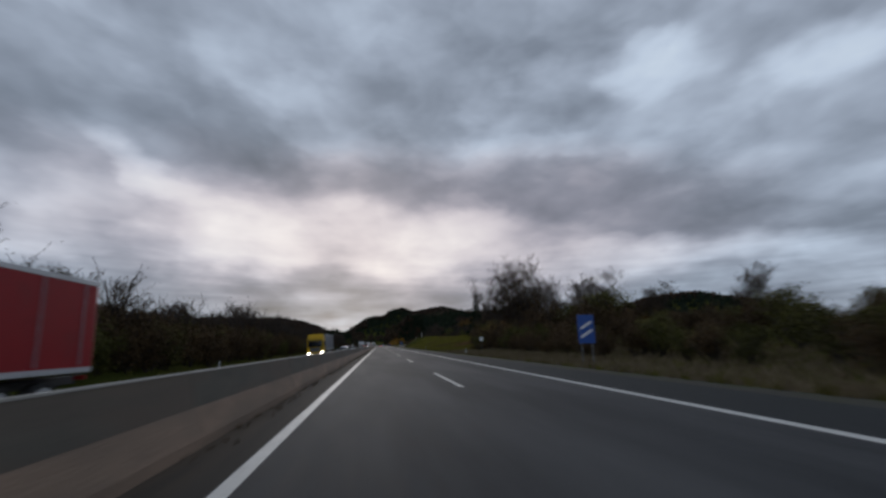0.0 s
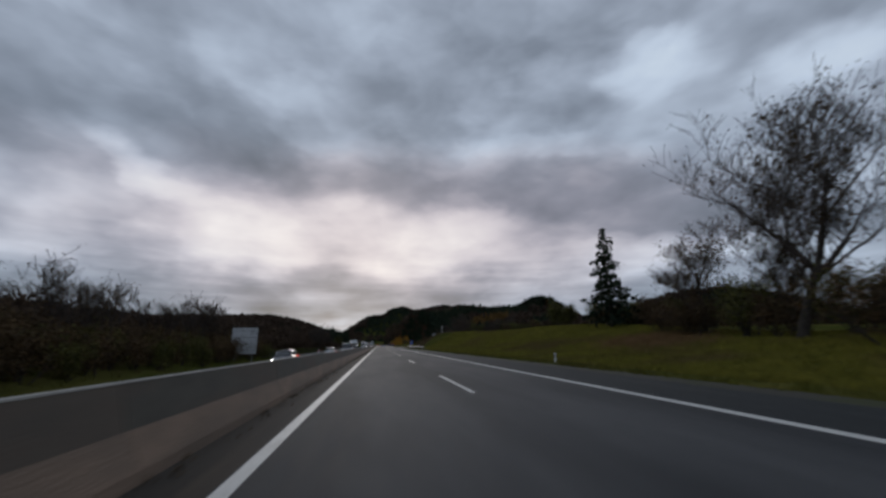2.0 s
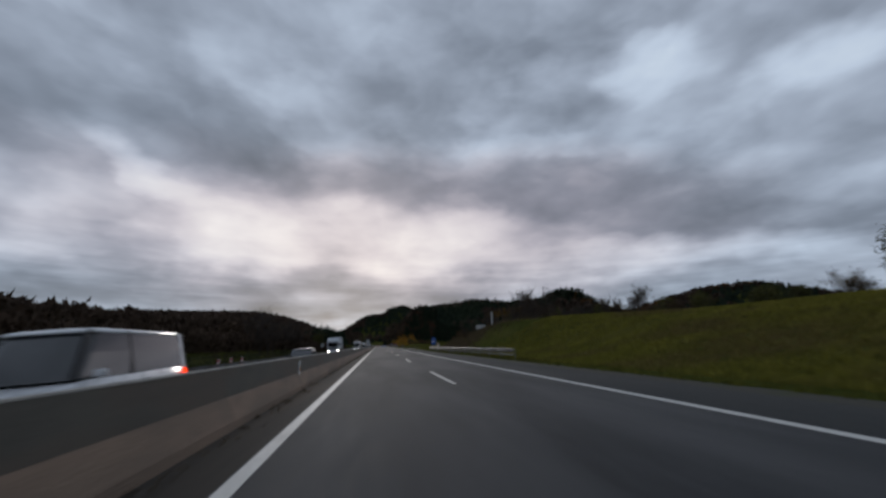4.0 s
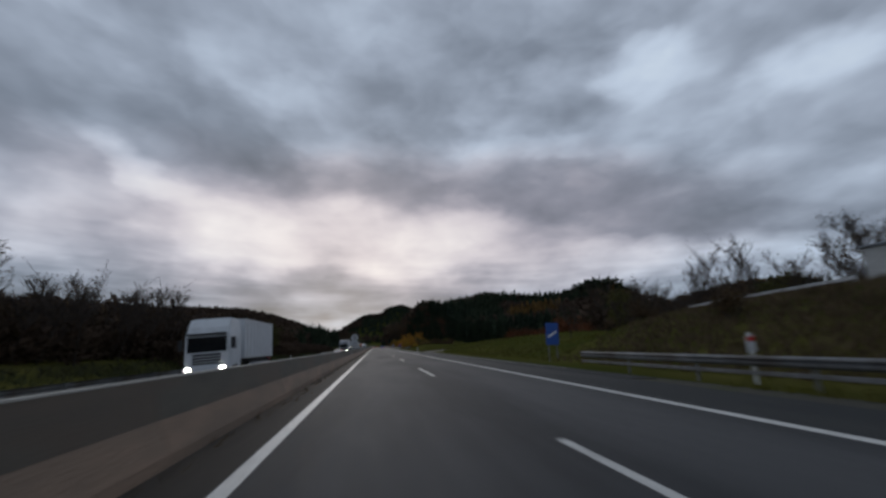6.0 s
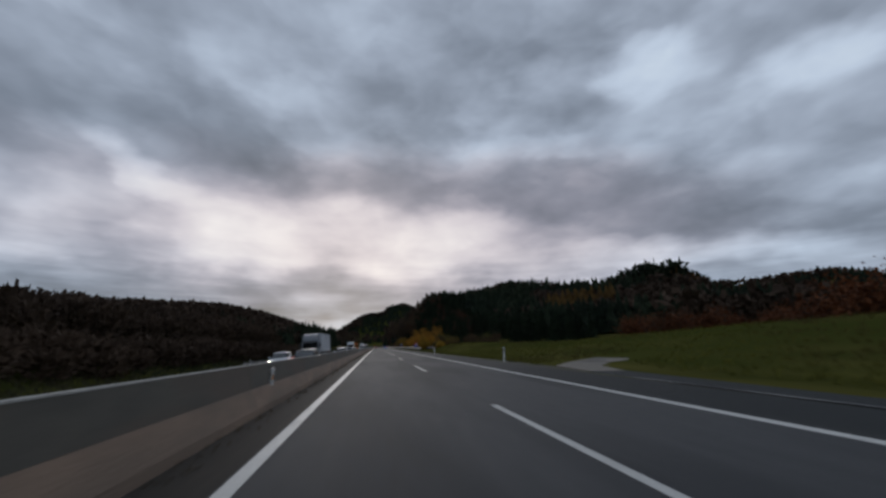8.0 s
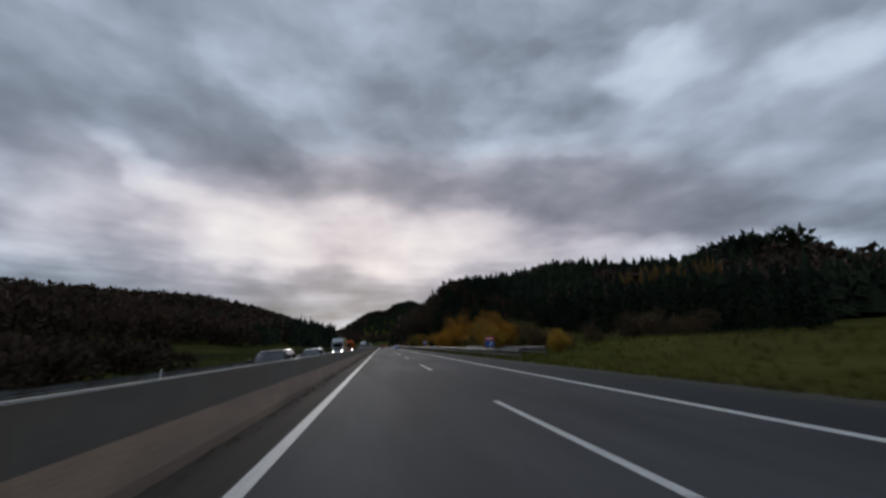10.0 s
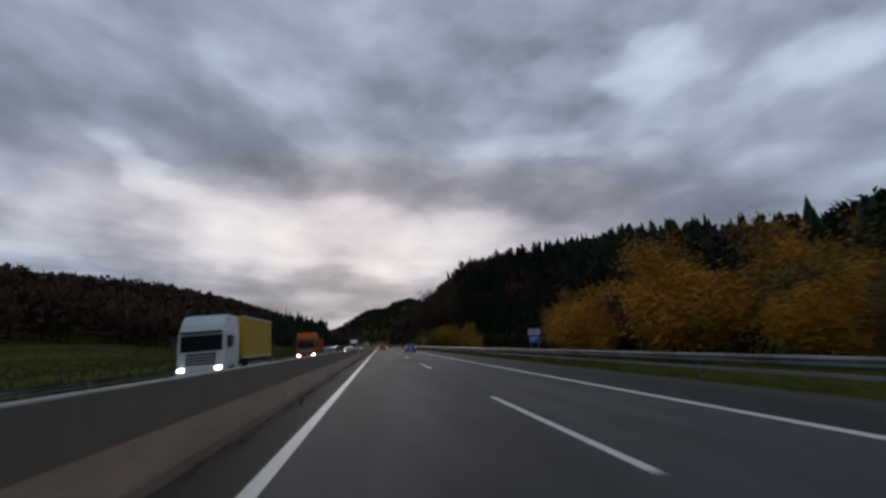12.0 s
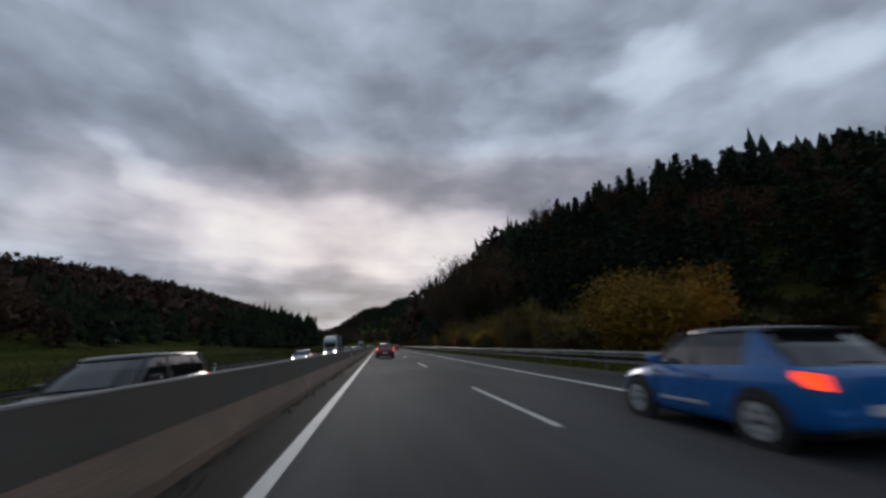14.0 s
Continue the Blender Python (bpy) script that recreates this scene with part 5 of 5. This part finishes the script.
def car(name, label, paint, m, kind="hatch", group="", front_lit=True, brake=False):
    """A passenger car, nose towards +y."""
    c = thing(name, label, "car", m, group)
    L, W, H = {"hatch": (3.85, 1.74, 1.44), "saloon": (4.55, 1.80, 1.45), "estate": (4.6, 1.80, 1.48), "van": (4.9, 1.95, 1.95)}[kind]
    w, b, f = W / 2, -L / 2, L / 2
    belt = 0.94 if kind != "van" else 1.10
    st = [(b, w - 0.20, 0.40, belt - 0.12), (b + 0.06, w - 0.10, 0.30, belt - 0.03), (b + 0.35, w - 0.02, 0.24, belt + 0.02), (b + 1.0, w, 0.20, belt),
          (0.0, w, 0.20, belt - 0.03), (f - 1.25, w, 0.20, belt - 0.05), (f - 0.75, w - 0.02, 0.22, belt - 0.12), (f - 0.25, w - 0.09, 0.26, belt - 0.24), (f - 0.06, w - 0.18, 0.30, belt - 0.34), (f, w - 0.32, 0.38, belt - 0.42)]
    body_p = part("body", loft([ring(y, ww, z0, z1, 0.02) for y, ww, z0, z1 in st]), M[paint], c, smooth=True)
    # cabin: belt outline up to the roof outline
    rear_b, rear_t = {"hatch": (b + 0.16, b + 0.72), "estate": (b + 0.10, b + 0.40), "saloon": (b + 0.62, b + 1.20), "van": (b + 0.03, b + 0.12)}[kind]
    front_b, front_t = f - (1.00 if kind != "van" else 0.85), f - (1.72 if kind != "van" else 1.45)

    def outline(yb, yf, ww, z, round_=0.16):
        half = [(ww * 0.55, yb), (ww - round_ * 0.5, yb + 0.03), (ww, yb + round_), (ww, (yb + yf) / 2), (ww, yf - round_ * 1.6), (ww - round_ * 0.8, yf - 0.10), (ww * 0.5, yf)]
        return [(x, y, z) for x, y in half] + [(-x, y, z) for x, y in half[::-1]]

    roof_z = H - 0.05
    part("cabin_glass", loft([outline(rear_b, front_b, w - 0.09, belt - 0.04), outline(rear_b + (rear_t - rear_b) * 0.5, front_b + (front_t - front_b) * 0.5, w - 0.15, (belt + roof_z) / 2),
                          outline(rear_t, front_t, w - 0.235, roof_z)]), M["glass"], c, "tinted windows", smooth=False)
    part("roof", loft([outline(rear_t - 0.10, front_t + 0.10, w - 0.215, roof_z - 0.05), outline(rear_t - 0.06, front_t + 0.04, w - 0.225, roof_z),
                       outline(rear_t + 0.05, front_t - 0.08, w - 0.30, H - 0.012), outline(rear_t + 0.4, front_t - 0.35, w * 0.45, H)]), M["car_dark" if name == "blue_hatchback" else paint], c, smooth=True)
    for sgn in (-1, 1):
        pil = [((w - 0.10, rear_b + 0.10, belt - 0.03), (w - 0.225, rear_t + 0.06, roof_z), 0.24 if kind == "hatch" else 0.15 if kind == "estate" else 0.10),
               ((w - 0.085, -0.12, belt - 0.03), (w - 0.235, -0.15, roof_z), 0.045), ((w - 0.12, front_b - 0.16, belt - 0.03), (w - 0.235, front_t - 0.02, roof_z), 0.045)]
        if kind == "hatch":
            pil = pil[1:]
            qp = []
            for f_, wx in ((0.0, w - 0.085), (0.5, w - 0.145), (1.0, w - 0.228)):
                yb = rear_b + (rear_t - rear_b) * f_
                zz = belt - 0.04 + (roof_z - belt + 0.04) * f_
                y1 = (rear_b + 0.78) * (1 - f_) + (rear_t + 0.13) * f_
                qp.append([(sgn * (wx + 0.014), yb + 0.10, zz), (sgn * (wx + 0.014), y1, zz), (sgn * (wx - 0.05), y1, zz), (sgn * (wx - 0.05), yb + 0.10, zz)])
            part("quarter_panel", loft(qp), M[paint], c)
        for (p, q, r_) in pil:
            p, q = Vector((p[0] * sgn, p[1], p[2])), Vector((q[0] * sgn, q[1], q[2]))
            dy = Vector((0, r_, 0))
            dx = Vector((sgn * 0.014, 0, 0))
            bm = loft([[p - dy + dx, p + dy * (1.5 if r_ > 0.12 else 1) + dx, p + dy - dx * 2, p - dy - dx * 2], [q - dy * 0.8 + dx, q + dy * 0.8 + dx, q + dy * 0.8 - dx * 2, q - dy * 0.8 - dx * 2]])
            part("pillar", bm, M[paint] if r_ > 0.09 else M["black"], c)
        mir = part("mirror", box(sgn * (w + 0.09), front_b - 0.42, belt + 0.04, 0.19, 0.11, 0.13, 0.035), M[paint], c)
        part("mirror_foot", box(sgn * (w - 0.02), front_b - 0.40, belt - 0.02, 0.10, 0.05, 0.04, 0.01), M["black"], mir)
        part("side_trim", box(sgn * (w + 0.002), 0.10, 0.40, 0.018, L * 0.42 if kind != "hatch" else 0.95, 0.05, 0.006), M["black"] if kind != "hatch" else M["rim"], c)
        for yy in (-0.12, front_b - 0.30):
            part("door_seam", box(sgn * (w + 0.001), yy, 0.58, 0.008, 0.012, 0.62), M["black"], c)
        for yy in (-0.28, 0.72):
            part("door_handle", box(sgn * (w + 0.012), yy - 0.12, belt - 0.15, 0.03, 0.17, 0.035, 0.01), M[paint], c)
        for yy in (b + 0.72, f - 0.80):
            rr = 0.31 if kind != "van" else 0.33
            arch = bmesh.new()
            cyl(rr + 0.075, 0.05, pose(sgn * (w - 0.008), yy, rr + 0.01, 0, 90, 0), 24, bm=arch)
            part("wheel_arch", arch, M["black"], c)
            wheel(c, sgn * (w - 0.075), yy, rr, 0.20, sgn)
        # lamps
        tail = loft([[(sgn * (w - 0.20), b + 0.02, belt - 0.23), (sgn * (w - 0.06), b + 0.10, belt - 0.21), (sgn * (w + 0.002), b + 0.24, belt - 0.10), (sgn * (w - 0.03), b + 0.24, belt - 0.03), (sgn * (w - 0.17), b + 0.04, belt - 0.06)],
                     [(sgn * (w - 0.20), b + 0.10, belt - 0.23), (sgn * (w - 0.10), b + 0.18, belt - 0.21), (sgn * (w - 0.05), b + 0.30, belt - 0.10), (sgn * (w - 0.08), b + 0.30, belt - 0.03), (sgn * (w - 0.17), b + 0.12, belt - 0.06)]])
        bmesh.ops.translate(tail, vec=(sgn * 0.012, -0.05, 0), verts=tail.verts)
        part("tail_light", tail, M["brake"], c, "lit red tail light")
        head_l = loft([[(sgn * (w - 0.42), f - 0.02, 0.52), (sgn * (w - 0.20), f - 0.07, 0.52), (sgn * (w - 0.09), f - 0.24, 0.60), (sgn * (w - 0.12), f - 0.26, 0.69), (sgn * (w - 0.38), f - 0.05, 0.63)],
                       [(sgn * (w - 0.42), f - 0.12, 0.52), (sgn * (w - 0.20), f - 0.17, 0.52), (sgn * (w - 0.13), f - 0.30, 0.60), (sgn * (w - 0.15), f - 0.32, 0.69), (sgn * (w - 0.38), f - 0.15, 0.63)]])
        bmesh.ops.translate(head_l, vec=(0, 0.02, 0), verts=head_l.verts)
        part("headlight", head_l, M["lamp"] if front_lit else M["glass"], c, "lit headlight" if front_lit else "headlight")
    part("rear_bumper", box(0, b + 0.04, 0.42, W - 0.34, 0.16, 0.20, 0.05), M[paint], c)
    part("rear_apron", box(0, b + 0.05, 0.30, W - 0.42, 0.12, 0.10, 0.03), M["black"], c)
    part("front_bumper", box(0, f - 0.06, 0.36, W - 0.52, 0.16, 0.16, 0.05), M["black"], c)
    part("grille", box(0, f - 0.015, 0.54, 0.70, 0.05, 0.08, 0.015), M["black"], c)
    for yy in (b - 0.035, f + 0.03):
        part("number_plate", box(0, yy, 0.50 if yy < 0 else 0.40, 0.50, 0.015, 0.11, 0.004), M["sign_white"], c, "blank white plate")
    part("underside", box(0, 0, 0.22, W - 0.30, L - 0.5, 0.10), M["black"], c)
    if kind == "hatch":
        part("spoiler", box(0, rear_t - 0.06, H - 0.055, W - 0.60, 0.24, 0.035, 0.012), M["black"], c)
        part("wiper", box(0.05, rear_b + 0.04, belt + 0.05, 0.42, 0.02, 0.02), M["black"], c)
        part("antenna", cyl(0.006, 0.32, pose(0, rear_t + 0.25, H + 0.13, 20), 6), M["black"], c)
    return c


def truck(name, label, cab_paint, box_paint, m, trailer=12.2, height=3.95, group="", tipper=False):
    """A lorry with its trailer, nose towards +y."""
    t = thing(name, label, "truck", m, group)
    cab = [[(x * s, yy, z) for x, z in ((-1.2, 0.55), (1.2, 0.55), (1.24, 1.2), (1.24, 2.6), (1.12, top), (-1.12, top), (-1.24, 2.6), (-1.24, 1.2))]
           for yy, s, top in ((-2.1, 1.0, 3.55), (-0.5, 1.0, 3.6), (-0.12, 0.99, 3.1), (0.0, 0.95, 2.75))]
    part("cab", loft(cab), M[cab_paint], t)
    part("windscreen", box(0, -0.01, 2.12, 2.12, 0.06, 0.86, 0.02), M["glass"], t)
    part("sun_visor", box(0, 0.10, 2.72, 2.1, 0.22, 0.10, 0.03), M["black"], t)
    part("grille", box(0, 0.01, 1.30, 1.5, 0.06, 0.60, 0.02), M["black"], t)
    for zz in (1.12, 1.28, 1.44):
        part("grille_bar", box(0, 0.045, zz, 1.44, 0.03, 0.05, 0.008), M["rim"], t)
    part("bumper", box(0, 0.02, 0.66, 2.42, 0.22, 0.46, 0.06), M[cab_paint], t)
    part("number_plate", box(0, 0.14, 0.55, 0.52, 0.015, 0.11), M["sign_white"], t, "blank white plate")
    for sgn in (-1, 1):
        part("headlight", box(sgn * 0.92, 0.12, 0.78, 0.30, 0.06, 0.17, 0.03), M["lamp"], t, "lit headlight")
        part("side_window", box(sgn * 1.225, -0.75, 2.15, 0.03, 0.85, 0.70, 0.01), M["glass"], t)
        part("mirror", box(sgn * 1.42, 0.02, 2.15, 0.22, 0.10, 0.62, 0.03), M["black"], t)
        part("step", box(sgn * 1.17, -0.9, 0.62, 0.14, 0.8, 0.40, 0.03), M["black"], t)
    part("chassis", box(0, -2.2 - trailer / 2, 0.95, 0.9, trailer + 2.4, 0.24, 0.02), M["black"], t)
    if tipper:
        bed = [[(x, yy, z) for x, z in ((-1.1, 1.15), (1.1, 1.15), (1.25, 1.5), (1.25, zt), (1.16, zt), (1.16, 1.6), (-1.16, 1.6), (-1.16, zt), (-1.25, zt), (-1.25, 1.5))] for yy, zt in ((-2.6, 2.9), (-2.6 - trailer, 2.75))]
        part("tipper_bed", loft(bed), M[box_paint], t)
        part("headboard", box(0, -2.5, 2.2, 2.5, 0.12, 1.9, 0.02), M[box_paint], t)
        for k in range(5):
            for sgn in (-1, 1):
                part("rib", box(sgn * 1.275, -2.9 - k * trailer / 4.6, 2.0, 0.05, 0.10, 1.1), M[box_paint], t)
    else:
        body_p = part("trailer", box(0, -2.75 - trailer / 2, (height + 1.15) / 2, 2.54, trailer, height - 1.15, 0.04), M[box_paint], t)
        for sgn in (-1, 1):
            part("side_rail", box(sgn * 1.275, -2.75 - trailer / 2, 1.22, 0.03, trailer - 0.1, 0.14), M["rim"], body_p)
            for k in range(9):
                part("strap", box(sgn * 1.274, -3.3 - k * (trailer - 1.1) / 8, height / 2 + 0.62, 0.014, 0.05, height - 1.45), M["truck_grey"], body_p)
            part("side_guard", box(sgn * 1.2, -2.9 - trailer * 0.42, 0.72, 0.05, trailer * 0.42, 0.32, 0.02), M["truck_grey"], t)
            part("roof_rail", box(sgn * 1.262, -2.75 - trailer / 2, height - 0.05, 0.04, trailer, 0.12), M["rim"], body_p)
        part("spoiler", loft([[(-1.1, -2.1, 3.5), (1.1, -2.1, 3.5), (1.1, -2.1, height - 0.06), (-1.1, -2.1, height - 0.06)], [(-1.0, -0.6, 3.5), (1.0, -0.6, 3.5), (1.0, -0.65, 3.66), (-1.0, -0.65, 3.66)]]), M[cab_paint], t)
    for sgn in (-1, 1):
        for yy in (-1.25, -4.2, -2.2 - trailer * 0.72, -2.2 - trailer * 0.82, -2.2 - trailer * 0.92):
            if tipper and yy < -7 and yy > -2.2 - trailer * 0.9:
                continue
            wheel(t, sgn * 1.06, yy, 0.50, 0.32, sgn)
    for sgn in (-1, 1):
        part("tail_light", box(sgn * 1.0, -2.72 - trailer, 1.0, 0.30, 0.05, 0.12, 0.01), M["sign_red"], t)
    return t


def facing(x, y, extra=0.0):
    """An oncoming vehicle's pose on the sloping far carriageway."""
    return pose(x, y, float(oncoming_z(x)) + extra, 0, 0, 180) @ pose(0, 0, 0, 0, 4.3, 0)


# own direction
car("blue_hatchback", "bright blue hatchback with a dark roof and lit tail lights", "car_blue", pose(6.38, 497.75, 0), "hatch", front_lit=False)
car("dark_car", "dark red saloon driving ahead with its tail lights lit", "car_red", pose(1.62, 537.0, 0), "saloon")
car("grey_car", "dark grey estate far ahead in the slow lane", "car_dark", pose(5.7, 612.0, 0), "estate")
car("red_car", "small red car far ahead with its tail lights lit", "car_red", pose(1.9, 640.0, 0), "hatch")
# oncoming
truck("red_truck", "truck with a plain red tarpaulin trailer on the oncoming carriageway", "truck_red", "truck_red", facing(-8.2, -2.3), 13.4, 3.75)
truck("yellow_truck", "truck with a yellow cab and a blue-grey trailer, headlights lit", "truck_yellow", "truck_grey", facing(-8.2, 66.5), 11.5, 3.6)
truck("white_truck", "white truck with a pale grey box trailer, headlights lit", "truck_white", "truck_white", facing(-8.2, 237.0), 7.4, 3.7)
truck("box_truck", "dark grey truck with a white box trailer, headlights lit", "truck_grey", "truck_white", facing(-8.2, 344.0), 12.6)
truck("cream_truck", "white truck with a yellow tarpaulin trailer, headlights lit", "truck_white", "truck_yellow", facing(-8.3, 446.5), 6.6, 3.7)
truck("orange_truck", "orange tipper truck with its headlights lit", "truck_orange", "truck_orange", facing(-8.2, 478.0), 4.6, tipper=True)
truck("far_truck", "white truck far off with its headlights lit", "truck_white", "truck_grey", facing(-8.2, 575.0), 9.0)
truck("far_truck", "dark truck far off with its headlights lit", "truck_grey", "truck_yellow", facing(-8.2, 710.0), 9.0)
queue = [("silver_car", "silver estate with its headlights lit", "car_silver", "estate", -4.2, 469.6), ("dark_estate", "dark grey estate with its headlights lit", "car_dark", "estate", -4.2, 501.9),
         ("silver_car", "silver saloon with its headlights lit", "car_silver", "saloon", -4.2, 71.5),
         ("white_car", "white van with its headlights lit", "car_white", "van", -4.3, 152.0), ("dark_saloon", "dark saloon with its headlights lit", "car_dark", "saloon", -4.2, 176.0),
         ("dark_estate", "dark grey estate with its headlights lit", "car_dark", "estate", -8.1, 118.5), ("silver_car", "silver saloon with its headlights lit", "car_silver", "saloon", -8.1, 160.0),
         ("white_car", "white hatchback with its headlights lit", "car_white", "hatch", -8.1, 324.0), ("dark_saloon", "dark saloon with its headlights lit", "car_dark", "saloon", -4.2, 315.0),
         ("silver_car", "silver hatchback with its headlights lit", "car_silver", "hatch", -4.2, 386.0), ("white_car", "white estate with its headlights lit", "car_white", "estate", -4.2, 350.0),
         ("dark_saloon", "dark saloon with its headlights lit", "car_dark", "saloon", -4.2, 374.0)]
for k, y in enumerate((545, 566, 590, 604, 618, 640, 656, 680, 700, 726, 750, 778, 800, 830, 860, 900)):
    nm, lb, pt, kd = [("white_car", "white car far off with its headlights lit", "car_white", "saloon"), ("dark_saloon", "dark car far off with its headlights lit", "car_dark", "hatch"),
                      ("silver_car", "silver car far off with its headlights lit", "car_silver", "estate")][k % 3]
    queue.append((nm, lb, pt, kd, -4.2 if k % 4 == 3 or 560 < y < 600 or 695 < y < 735 else -8.1, y))
for nm, lb, pt, kd, x, y in queue:
    car(nm, lb, pt, facing(x, y), kd, "oncoming cars")
